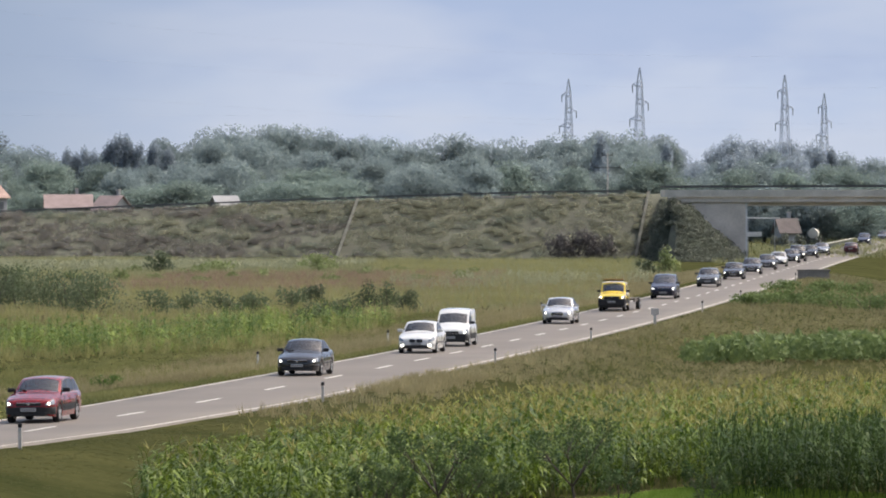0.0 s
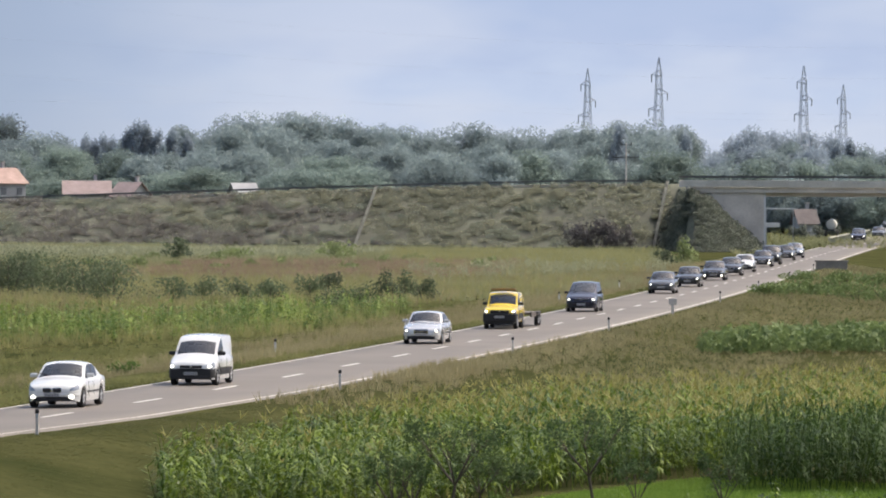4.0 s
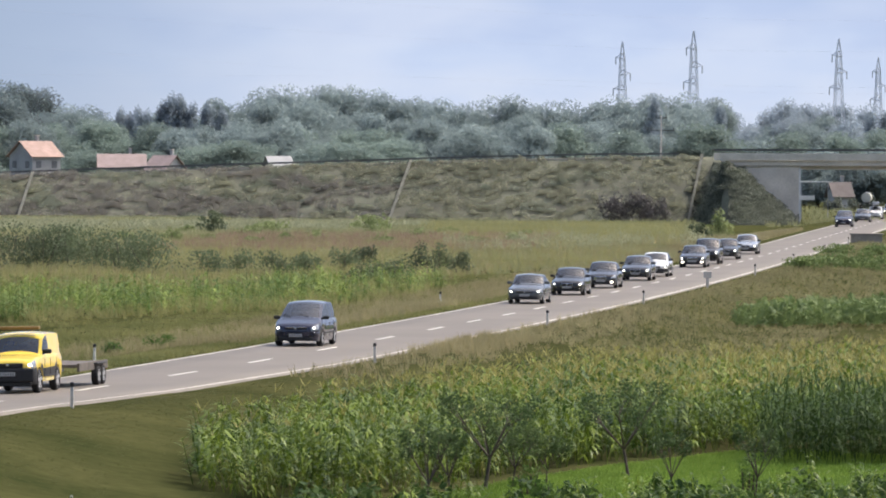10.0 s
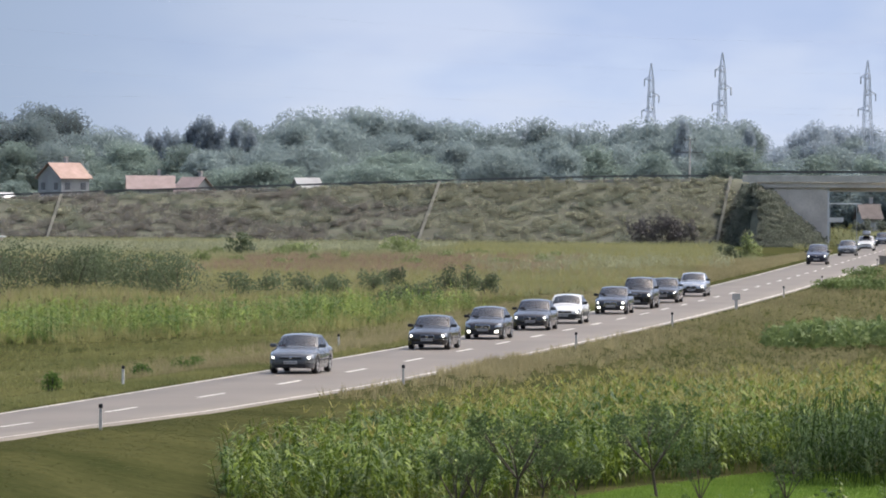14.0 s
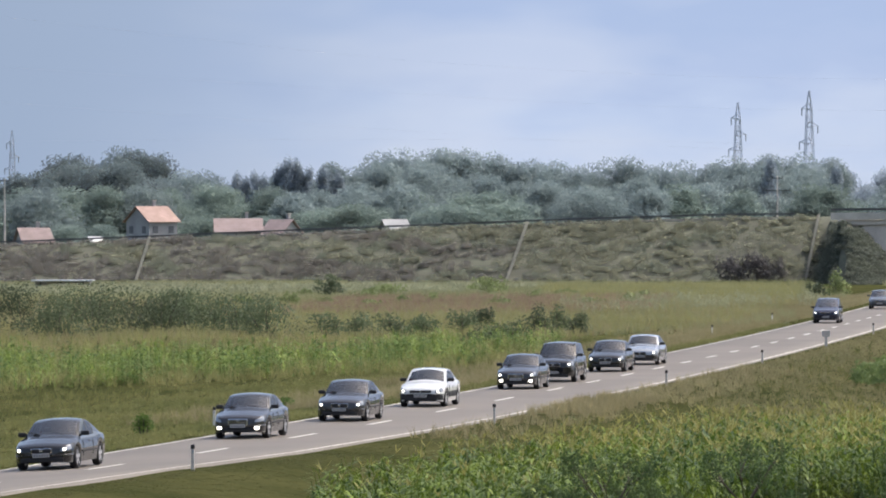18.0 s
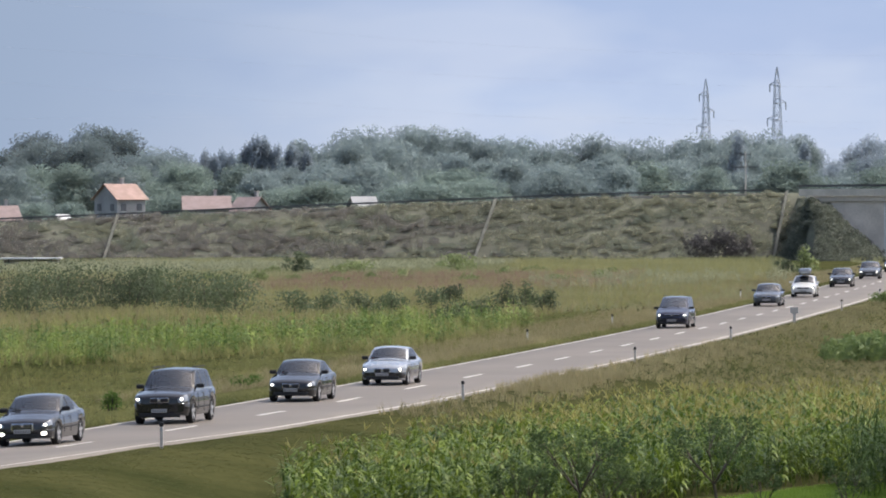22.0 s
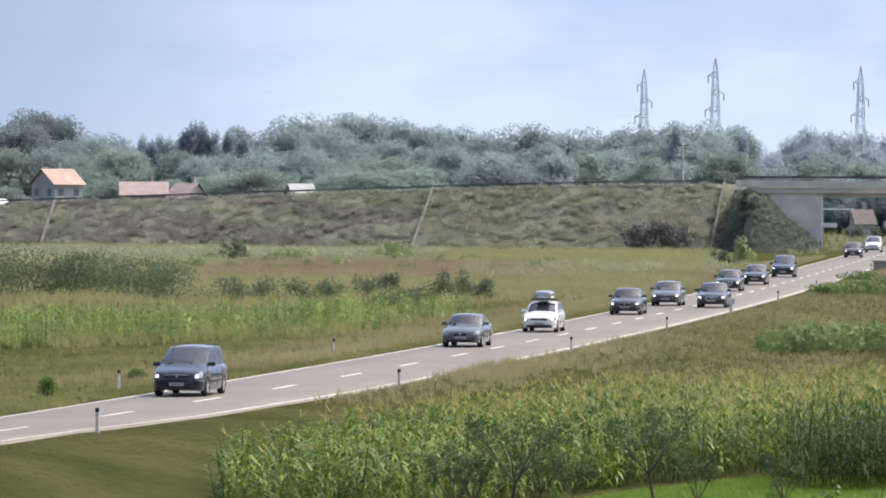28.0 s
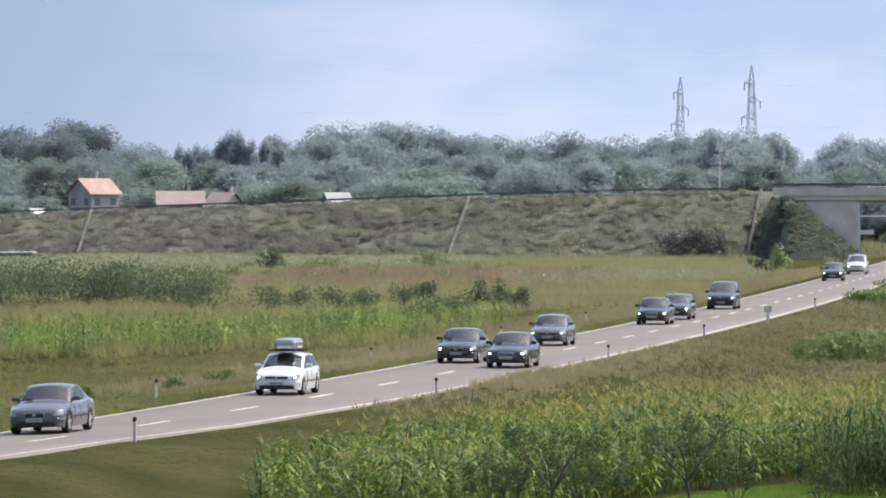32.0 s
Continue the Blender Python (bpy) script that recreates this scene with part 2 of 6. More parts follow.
M = dict(
    asphalt=mat("asphalt", (0.152, 0.132, 0.113), 0.66, spread=0.16, scale=0.12, fine=6, bump=0.004, spec=0.3),
    line=mat("road_paint", (0.66, 0.64, 0.58), 0.7, spread=0.12, scale=0.4, fine=9),
    edge_line=mat("worn_road_paint", (0.54, 0.51, 0.45), 0.8, spread=0.35, scale=0.5, fine=3),
    concrete=mat("concrete", (0.58, 0.53, 0.475), 0.85, spread=0.2, scale=0.35, fine=4, bump=0.01),
    concrete_pale=mat("concrete_pale", (0.52, 0.50, 0.45), 0.85, spread=0.2, scale=0.5, fine=5, bump=0.01),
    gravel=mat("gravel", (0.33, 0.31, 0.26), 0.95, spread=0.25, scale=0.6, fine=4, bump=0.02),
    parapet=mat("stained_concrete", (0.24, 0.22, 0.20), 0.9, spread=0.25, scale=0.6, fine=5, bump=0.01),
    chute=mat("weathered_concrete", (0.17, 0.17, 0.15), 0.9, spread=0.25, scale=0.5, fine=3, bump=0.01),
    steel_dark=mat("steel_dark", (0.075, 0.08, 0.085), 0.7, 0.0, spread=0.3, scale=2, fine=12),
    steel=mat("galvanised_steel", (0.38, 0.40, 0.43), 0.5, 0.5, spread=0.2, scale=1, fine=8),
    rubber=mat("rubber", (0.022, 0.022, 0.024), 0.8, spread=0.2, scale=8, fine=60),
    rim=mat("alloy", (0.36, 0.365, 0.38), 0.35, 0.25, spread=0.1, scale=8, fine=40),
    trim=mat("black_trim", (0.02, 0.02, 0.022), 0.55, spread=0.2, scale=6, fine=40),
    chrome=mat("chrome", (0.7, 0.7, 0.72), 0.15, 1.0, spread=0.03),
    plate=mat("plate_white", (0.36, 0.36, 0.36), 0.4, spread=0.06, scale=8, fine=40),
    plate_bar=mat("plate_bars", (0.10, 0.10, 0.11), 0.5, spread=0.06, scale=8, fine=40),
    seat=mat("seat_cloth", (0.10, 0.10, 0.11), 0.9, spread=0.2, scale=8, fine=50),
    lamp=mat("headlight_glass", (0.22, 0.24, 0.27), 0.12, 0.4, spread=0.1, coat=1.0),
    lamp_on=glow_mat("headlight_lit", (1.0, 0.94, 0.82), 4.0),
    tail=mat("tail_lens", (0.35, 0.015, 0.015), 0.15, spread=0.1, coat=0.5),
    glass=glass_mat("car_glass", (0.34, 0.38, 0.44)),
    bark=mat("bark", (0.075, 0.06, 0.05), 0.9, spread=0.35, scale=3, fine=20, bump=0.01),
    post_white=mat("post_white", (0.68, 0.66, 0.60), 0.6, spread=0.15, scale=5, fine=30),
    post_grey=mat("post_grey", (0.52, 0.48, 0.45), 0.7, spread=0.2, scale=5, fine=30),
    # far houses: tile, plaster and window tones greyed, haze put into the colour
    tile=mat("roof_tile_hazed", (0.36, 0.25, 0.215), 0.8, spread=0.2, scale=0.8, fine=6),
    tile_dark=mat("roof_tile_dark_hazed", (0.135, 0.115, 0.11), 0.85, spread=0.25, scale=0.8, fine=6),
    tile_old=mat("roof_tile_old_hazed", (0.29, 0.225, 0.215), 0.85, spread=0.2, scale=0.8, fine=6),
    plaster=mat("plaster", (0.36, 0.36, 0.365), 0.85, spread=0.16, scale=0.6, fine=5),
    sheet_white=mat("white_sheet", (0.62, 0.63, 0.64), 0.45, spread=0.08, scale=0.6, fine=5),
    window=mat("window_hazed", (0.13, 0.14, 0.155), 0.3, spread=0.2, spec=0.4),
    corn=leaf_mat("corn_leaf", (0.030, 0.074, 0.010), (0.205, 0.27, 0.040), 0.32, vary=0.95, gloss=0.45, spec=0.26),
    corn_across=leaf_mat("corn_leaf_across", (0.15, 0.225, 0.052), (0.32, 0.39, 0.105), 0.4, vary=0.7),
    corn_dark=leaf_mat("corn_leaf_dark", (0.03, 0.064, 0.018), (0.08, 0.125, 0.034), 0.35, gloss=0.5, spec=0.12),
    weed=leaf_mat("weed_leaf", (0.055, 0.115, 0.024), (0.15, 0.225, 0.05), 0.4, vary=0.7),
    corn_dry=leaf_mat("corn_leaf_yellow", (0.20, 0.23, 0.05), (0.36, 0.34, 0.11), 0.45),
    tassel=leaf_mat("corn_tassel", (0.20, 0.20, 0.062), (0.34, 0.31, 0.11), 0.4),
    shrub=leaf_mat("shrub_leaf", (0.072, 0.102, 0.052), (0.135, 0.172, 0.088), 0.42, vary=0.5, soft=0.6, gaps=0.12, each=0.34),
    clover=leaf_mat("clover_leaf", (0.27, 0.285, 0.175), (0.345, 0.36, 0.225), 0.45, vary=0.4, soft=0.5),
    corn_mid=leaf_mat("corn_leaf_mid", (0.075, 0.135, 0.034), (0.18, 0.25, 0.07), 0.4, vary=0.6),
    shrub_light=leaf_mat("shrub_leaf_light", (0.165, 0.215, 0.08), (0.27, 0.32, 0.13), 0.4, vary=0.6, soft=0.5, gaps=0.15),
    shrub_dark=leaf_mat("shrub_leaf_dark", (0.088, 0.083, 0.090), (0.125, 0.118, 0.12), 0.45, vary=0.4, soft=0.7, gaps=0.2),
    shrub_slope=leaf_mat("shrub_leaf_slope", (0.135, 0.155, 0.125), (0.185, 0.205, 0.155), 0.45, vary=0.4, soft=0.7, gaps=0.3),
    # woods: leaf colours paled and blued, distance haze painted into them
    woods=leaf_mat("woods_leaf_hazed", (0.275, 0.345, 0.36), (0.315, 0.385, 0.38), 0.5, scale=0.05, vary=0.15, spec=0.0, soft=0.95, gaps=0.4, each=0.16),
    woods_near=leaf_mat("woods_leaf_hazed_dark", (0.185, 0.235, 0.25), (0.225, 0.275, 0.28), 0.5, scale=0.05, vary=0.15, spec=0.0, soft=0.95, gaps=0.4, each=0.16),
    woods_light=leaf_mat("woods_leaf_hazed_pale", (0.235, 0.30, 0.285), (0.28, 0.355, 0.31), 0.5, scale=0.05, vary=0.15, spec=0.0, soft=0.95, gaps=0.4, each=0.16),
    woods_far=leaf_mat("woods_leaf_hazed_far", (0.345, 0.415, 0.475), (0.385, 0.455, 0.515), 0.5, scale=0.05, vary=0.15, spec=0.0, soft=0.95, gaps=0.4, each=0.16),
    crop=leaf_mat("crop_leaf", (0.115, 0.17, 0.06), (0.20, 0.255, 0.10), 0.42, vary=0.5),
    fruit=leaf_mat("fruit_leaf", (0.052, 0.092, 0.034), (0.12, 0.165, 0.062), 0.4, vary=0.6, spec=0.14, gaps=0.15),
    grass=leaf_mat("grass_blade", (0.175, 0.19, 0.07), (0.28, 0.27, 0.11), 0.5, scale=0.08, vary=0.4),
    grass_verge=leaf_mat("grass_short", (0.062, 0.071, 0.022), (0.092, 0.092, 0.034), 0.5, scale=0.1, vary=0.3, soft=0.7),
    grass_dry=leaf_mat("grass_dry", (0.27, 0.235, 0.125), (0.40, 0.35, 0.195), 0.45, scale=0.08, vary=0.5),
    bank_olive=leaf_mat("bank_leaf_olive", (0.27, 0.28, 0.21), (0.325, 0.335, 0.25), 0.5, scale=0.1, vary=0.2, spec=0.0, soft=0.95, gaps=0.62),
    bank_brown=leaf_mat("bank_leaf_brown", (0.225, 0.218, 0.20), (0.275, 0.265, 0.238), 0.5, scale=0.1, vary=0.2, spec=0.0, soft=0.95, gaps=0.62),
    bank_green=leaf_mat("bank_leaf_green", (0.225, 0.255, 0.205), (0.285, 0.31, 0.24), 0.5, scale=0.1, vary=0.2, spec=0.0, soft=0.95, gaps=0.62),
    grass_gold=leaf_mat("grass_gold", (0.275, 0.275, 0.115), (0.40, 0.375, 0.17), 0.5, scale=0.08, vary=0.4),
    dock=leaf_mat("dock_stalk", (0.26, 0.185, 0.135), (0.37, 0.27, 0.19), 0.45, scale=0.08, vary=0.4),
    field_pale=leaf_mat("field_leaf_pale", (0.27, 0.285, 0.145), (0.385, 0.38, 0.21), 0.45, scale=0.06, vary=0.4),
    grass_olive=leaf_mat("grass_olive", (0.225, 0.205, 0.108), (0.325, 0.295, 0.16), 0.5, scale=0.08, vary=0.4),
    grass_lush=leaf_mat("grass_lush", (0.125, 0.215, 0.03), (0.22, 0.325, 0.06), 0.45, scale=0.1),
    # paler and bluer than bare steel: haze before the pylons is painted in
    pylon=mat("pylon_steel_hazed", (0.62, 0.66, 0.74), 0.6, 0.0, spread=0.12, scale=1, fine=8),
)


# ---- building blocks ----
def part(name, bm, material, parent=None, label="", smooth=False):
    """Links a bmesh as one mesh object under a thing or a part."""
    me = bpy.data.meshes.new(name)
    bm.to_mesh(me)
    bm.free()
    return put(name, me, material, parent, label, smooth)


def put(name, me, material, parent=None, label="", smooth=False):
    ob = new(name, me)
    if material is not None:
        me.materials.append(material)
    if smooth:
        me.polygons.foreach_set("use_smooth", [True] * len(me.polygons))
        if len(me.polygons) < 3000:
            me.set_sharp_from_angle(angle=0.65)
    ob.parent = parent
    if label:
        ob["label"] = label
    return ob


def box(cx, cy, cz, sx, sy, sz, bevel=0.0, bm=None):
    own = bm is None
    bm = bm or bmesh.new()
    r = bmesh.ops.create_cube(bm, size=1.0, matrix=Matrix.Translation((cx, cy, cz)) @ Matrix.Diagonal((sx, sy, sz, 1)))
    if bevel:
        es = list({e for v in r["verts"] for e in v.link_edges})
        bmesh.ops.bevel(bm, geom=es, offset=bevel, segments=2, affect="EDGES", profile=0.5)
    return bm


def beam(p, q, w, h=None, bm=None, sides=4, w2=None):
    """A bar from p to q, with w and h across; w2: the width at q."""
    bm = bm or bmesh.new()
    p, q = Vector(p), Vector(q)
    d = q - p
    m = Matrix.Translation((p + q) / 2) @ d.to_track_quat("Z", "X").to_matrix().to_4x4()
    r1 = w / 2 * (1.4142 if sides == 4 else 1)
    r2 = (w2 if w2 is not None else w) / 2 * (1.4142 if sides == 4 else 1)
    turn = Matrix.Rotation(math.pi / 4, 4, "Z") if sides == 4 else Matrix.Identity(4)
    s = Matrix.Diagonal((1, (h or w) / w, 1, 1))
    bmesh.ops.create_cone(bm, cap_ends=True, segments=sides, radius1=r1, radius2=max(r2, 1e-4), depth=d.length, matrix=m @ s @ turn)
    return bm


def sheet(name, verts, faces):
    """A mesh from arrays of places and of corner numbers (triangles or quads)."""
    me = bpy.data.meshes.new(name)
    v, f = np.asarray(verts, np.float32).reshape(-1, 3), np.asarray(faces, np.int32)
    k = f.shape[1]
    me.vertices.add(len(v))
    me.vertices.foreach_set("co", v.ravel())
    me.loops.add(f.size)
    me.loops.foreach_set("vertex_index", f.ravel())
    me.polygons.add(len(f))
    me.polygons.foreach_set("loop_start", np.arange(0, f.size, k, dtype=np.int32))
    me.update(calc_edges=True)
    me.validate()
    return me


def loft(stations, closed_ends=True):
    """A skin through rings of equal count."""
    bm = bmesh.new()
    rings = [[bm.verts.new(p) for p in ring] for ring in stations]
    k = len(rings[0])
    for a, b in zip(rings[:-1], rings[1:]):
        for i in range(k):
            bm.faces.new((a[i], a[(i + 1) % k], b[(i + 1) % k], b[i]))
    if closed_ends:
        bm.faces.new(rings[0][::-1])
        bm.faces.new(rings[-1])
    bmesh.ops.recalc_face_normals(bm, faces=bm.faces)
    return bm


def thing(name, label, category, group="", kind="", m=None):
    ob = tagged(new(name), label, category, group, kind)
    if m is not None:
        ob.matrix_basis = m
    return ob


# ---- the road's line and the lie of the land ----
NEAR, FAR = 165.0, 700.0


def road_x(y):
    """x of the road's centre line at y."""
    c = min(max(y, NEAR), FAR)
    u = c / 100
    slope = (3 * 0.143305 * u * u - 2 * 2.410388 * u + 24.336476) / 100
    if y > FAR:
        slope = 0.1175
    return ((0.143305 * u - 2.410388) * u + 24.336476) * u - 49.070742 + slope * (y - c)


def road_dir(y):
    return Vector((road_x(y + 1) - road_x(y - 1), 2, 0)).normalized()


def beside(y, off):
    """A place off metres to the right of the centre line."""
    d = road_dir(y)
    return road_x(y) + d.y * off, y - d.x * off


def rise(y):
    """How much the right edge of the banked bend lies above the left edge."""
    return float(np.interp(y, [60, 120, 150, 173, 190, 218], [0.60, 0.58, 0.47, 0.34, 0.14, 0.0]))


def cross_z(x, y):
    """Height of the banked road and its shoulder."""
    if y > 218 or y < 0:
        return 0.0
    off = (x - road_x(y)) * 0.985
    fade = min(max((13.0 - off) / 8.0, 0.0), 1.0)
    lift = float(np.interp(y, [110, 150, 172, 190], [0.06, 0.03, 0.0, 0.0])) * min(max((off + 20.0) / 14.0, 0.0), 1.0) * fade
    return lift + rise(y) * min(max((off + 3.2) / 6.4, 0.0), 1.08) * fade * fade * (3 - 2 * fade)


def ground_z(x, y):
    d = abs(x - road_x(y))
    t = min(max((d - 4.6) / 7.0, 0.0), 1.0)
    base = -0.06 - 0.74 * t * t * (3 - 2 * t)
    base += cross_z(x, y)
    return base + (0.10 * t * noise.noise(Vector((x * 0.11, y * 0.06, 0.0))) if y < 900 else 0.0)

# ---- ground ----
def build_ground():
    xs = np.unique(np.concatenate([[-4500, -3000, -1500, -800, -400, -200, -120], np.arange(-90, 130, 2.5), [160, 220, 400, 800, 1500, 3000, 4500]]))
    ys = np.unique(np.concatenate([[-4500, -2500, -1200, -600, -300, -100, 0, 60], np.arange(100, 520, 2.5), np.arange(520, 1000, 10), [1100, 1300, 1700, 2300, 3200, 4400]]))
    v = [(x, y, ground_z(x, y)) for y in ys for x in xs]
    nx = len(xs)
    f = [(j * nx + i, j * nx + i + 1, (j + 1) * nx + i + 1, (j + 1) * nx + i) for j in range(len(ys) - 1) for i in range(nx - 1)]
    me = sheet("ground", v, f)
    m = mat("ground_cover", (0.037, 0.046, 0.017), 0.95, spread=0.25, scale=0.16, fine=2.2, bump=0.04, second=(0.074, 0.073, 0.030), spec=0.0)
    ob = put("ground", me, m, smooth=True)
    return tagged(ob, "green and brown grassy farmland beside a country road", "ground", kind="structure")


ground = build_ground()


def strip(name, offs, z, y0, y1, material, step=5.0, thick=0.0):
    """A ribbon that follows the road between two distances from its centre line."""
    n = max(2, int((y1 - y0) / step) + 1)
    ys = np.linspace(y0, y1, n)
    v, f = [], []
    for y in ys:
        for o in offs:
            x, yy = beside(float(y), o)
            v.append((x, yy, cross_z(x, yy) + (z if abs(o) < 3.36 or not thick else z - thick)))
    k = len(offs)
    for j in range(n - 1):
        for i in range(k - 1):
            f.append((j * k + i, j * k + i + 1, (j + 1) * k + i + 1, (j + 1) * k + i))
    return put(name, sheet(name, v, f), material)


road = tagged(strip("road", (-3.42, -3.33, -1.7, 0, 1.7, 3.33, 3.40), 0.0, -700, 1500, M["asphalt"], 4, 0.10), "pale grey worn asphalt two-lane country road", "road", kind="structure")
for off in (-3.2, 3.2):
    ln = strip("edge_line", (off - 0.075, off + 0.075), 0.006, 60, 1200, M["edge_line"], 5)
    ln.parent = road
y = 106.9
while y < 760:
    ln = strip("lane_dash", (-0.08, 0.08), 0.006, y, y + 4.4, M["line"], 2)
    ln.parent = road
    y += 14.0 if y < 250 else 12.0


# ---- backdrop of sky and cloud ----
def build_backdrop():
    n, r = 48, 4600
    v, f = [], []
    for i in range(n + 1):
        a = radians(-60 + 120 * i / n)
        for z in (-40, 700):
            v.append((r * math.sin(a), r * math.cos(a) * 0.97, z))
    for i in range(n):
        f.append((2 * i, 2 * i + 2, 2 * i + 3, 2 * i + 1))
    m = bpy.data.materials.new("hazy_sky")
    m.use_nodes = True
    nd, l = m.node_tree.nodes, m.node_tree.links
    nd.remove(nd["Principled BSDF"])
    geo, sep = nd.new("ShaderNodeNewGeometry"), nd.new("ShaderNodeSeparateXYZ")
    l.new(geo.outputs["Position"], sep.inputs[0])
    mp = nd.new("ShaderNodeMapping")
    mp.inputs["Scale"].default_value = (1, 1, 3.2)
    mp.inputs["Rotation"].default_value = (0, radians(-9), 0)
    l.new(geo.outputs["Position"], mp.inputs["Vector"])
    nz, nz2 = nd.new("ShaderNodeTexNoise"), nd.new("ShaderNodeTexNoise")
    for t, s, d in ((nz, 0.0045, 3.0), (nz2, 0.016, 4.0)):
        t.inputs["Scale"].default_value, t.inputs["Detail"].default_value = s, d
        l.new(mp.outputs[0], t.inputs["Vector"])
    ramp = nd.new("ShaderNodeValToRGB")
    hgt = nd.new("ShaderNodeMapRange")
    hgt.inputs["From Min"].default_value, hgt.inputs["From Max"].default_value = 0, 260
    l.new(sep.outputs["Z"], hgt.inputs["Value"])
    wob = nd.new("ShaderNodeMath")
    wob.operation = "MULTIPLY_ADD"
    l.new(nz2.outputs["Fac"], wob.inputs[0])
    wob.inputs[1].default_value = 0.30
    l.new(hgt.outputs["Result"], wob.inputs[2])
    l.new(wob.outputs[0], ramp.inputs["Fac"])
    e = ramp.color_ramp.elements
    e[0].position, e[0].color = 0.10, (0.55, 0.63, 0.79, 1)
    e[1].position, e[1].color = 1.0, (0.44, 0.54, 0.77, 1)
    for p, c in ((0.30, (0.60, 0.68, 0.85, 1)), (0.44, (0.54, 0.64, 0.85, 1)), (0.55, (0.48, 0.58, 0.81, 1)), (0.75, (0.44, 0.55, 0.79, 1))):
        k = e.new(p)
        k.color = c
    mix = nd.new("ShaderNodeMix")
    mix.data_type = "RGBA"
    band = nd.new("ShaderNodeMapRange")
    band.inputs["From Min"].default_value, band.inputs["From Max"].default_value = 0.47, 0.66
    band.inputs["To Max"].default_value = 0.42
    l.new(nz.outputs["Fac"], band.inputs["Value"])
    l.new(band.outputs["Result"], mix.inputs["Factor"])
    l.new(ramp.outputs["Color"], mix.inputs["A"])
    mix.inputs["B"].default_value = (0.70, 0.755, 0.88, 1)
    # the sky colour turns darker and greyer to the west
    west = nd.new("ShaderNodeMapRange")
    west.interpolation_type = "SMOOTHSTEP"
    west.inputs["From Min"].default_value, west.inputs["From Max"].default_value = -400, 10
    l.new(sep.outputs["X"], west.inputs["Value"])
    veil = nd.new("ShaderNodeMix")
    veil.data_type = "RGBA"
    l.new(west.outputs["Result"], veil.inputs["Factor"])
    veil.inputs["A"].default_value = (0.35, 0.44, 0.60, 1)
    l.new(mix.outputs["Result"], veil.inputs["B"])
    em = nd.new("ShaderNodeEmission")
    l.new(veil.outputs["Result"], em.inputs["Color"])
    em.inputs["Strength"].default_value = 0.77
    l.new(em.outputs[0], nd["Material Output"].inputs["Surface"])
    ob = put("backdrop", sheet("backdrop", v, f), m)
    return tagged(ob, "hazy pale blue sky with thin white cloud bands", "sky", kind="structure")


build_backdrop()


# ---- embankment and overpass ----
TOP = [(-900, 1.0), (-65.95, 4.38), (-48.22, 5.02), (-30.49, 5.73), (-12.76, 6.37), (4.96, 7.01), (22.69, 7.50), (36.87, 7.64), (60, 8.0), (90, 8.0), (260, 4.0), (900, 0.0)]


def top_z(x):
    return float(np.interp(x, [p[0] for p in TOP], [p[1] for p in TOP]))


GAP0, GAP1 = 39.56, 76.0


def build_embankment(x0, x1, name):
    """A grassed bank across the plain, with sloped front and back and a carriageway on top."""
    n = max(3, int(abs(x1 - x0) / 2.5) + 1)
    v, f = [], []
    prof = ((765.0, 0.0), (767.5, 0.16), (771, 0.42), (775, 0.70), (778.5, 0.93), (780, 1.0), (789, 1.0), (806, 0.0))
    for i in range(n):
        x = x0 + (x1 - x0) * i / (n - 1)
        h = top_z(x) - 0.5
        for y, s in prof:
            w = 0.35 * noise.noise(Vector((x * 0.21, y * 0.3, 2.0))) * (1 if 0.1 < s < 0.95 else 0)
            v.append((x, y - w, -1.0 + (h + 1.0) * s + w))
    k = len(prof)
    for i in range(n - 1):
        for j in range(k - 1):
            f.append((i * k + j, (i + 1) * k + j, (i + 1) * k + j + 1, i * k + j + 1))
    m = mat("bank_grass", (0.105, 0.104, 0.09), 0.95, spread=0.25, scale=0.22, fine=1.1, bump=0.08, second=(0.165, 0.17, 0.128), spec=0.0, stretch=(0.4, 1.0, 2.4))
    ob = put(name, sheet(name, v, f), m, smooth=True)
    return tagged(ob, "grassy brown-green road embankment across the fields", "embankment", kind="structure")


bank = build_embankment(-900, GAP0 + 2, "embankment")
bank2 = build_embankment(GAP1 - 1, 900, "embankment")


def build_end_slope():
    """Earth slope that wraps round the bridge's end, steep on the road side."""
    ax, v, f = 37.18, [], []
    ring = [(7.6, 44.0)] + [(7.6 * math.cos(a), -12.0 * math.sin(a)) for a in np.linspace(0, math.pi / 2, 9)] + [(-0.8, -12.0), (-1.8, -9.0), (-2.3, 0.0), (-2.5, 12.0), (-2.5, 30.0), (-2.5, 44.0)]
    ridge = [44.0] + [0.0] * 10 + [0.0, 5.0, 16.0, 32.0, 44.0]
    k = 6
    for (dx, dy), ry in zip(ring, ridge):
        for j in range(k + 1):
            s = j / k
            bump = 0.3 * noise.noise(Vector((dx * s, dy * s, 4.0))) * math.sin(math.pi * s)
            v.append((ax + dx * s, 735.8 + ry + (dy - ry) * s, 6.5 - 7.5 * s + bump))
    for i in range(len(ring) - 1):
        for j in range(k):
            f.append((i * (k + 1) + j, i * (k + 1) + j + 1, (i + 1) * (k + 1) + j + 1, (i + 1) * (k + 1) + j))
    ob = put("embankment", sheet("embankment", v, f), bpy.data.materials["bank_grass"], smooth=True)
    return tagged(ob, "grassy earth slope at the end of the overpass", "embankment", kind="structure")


build_end_slope()


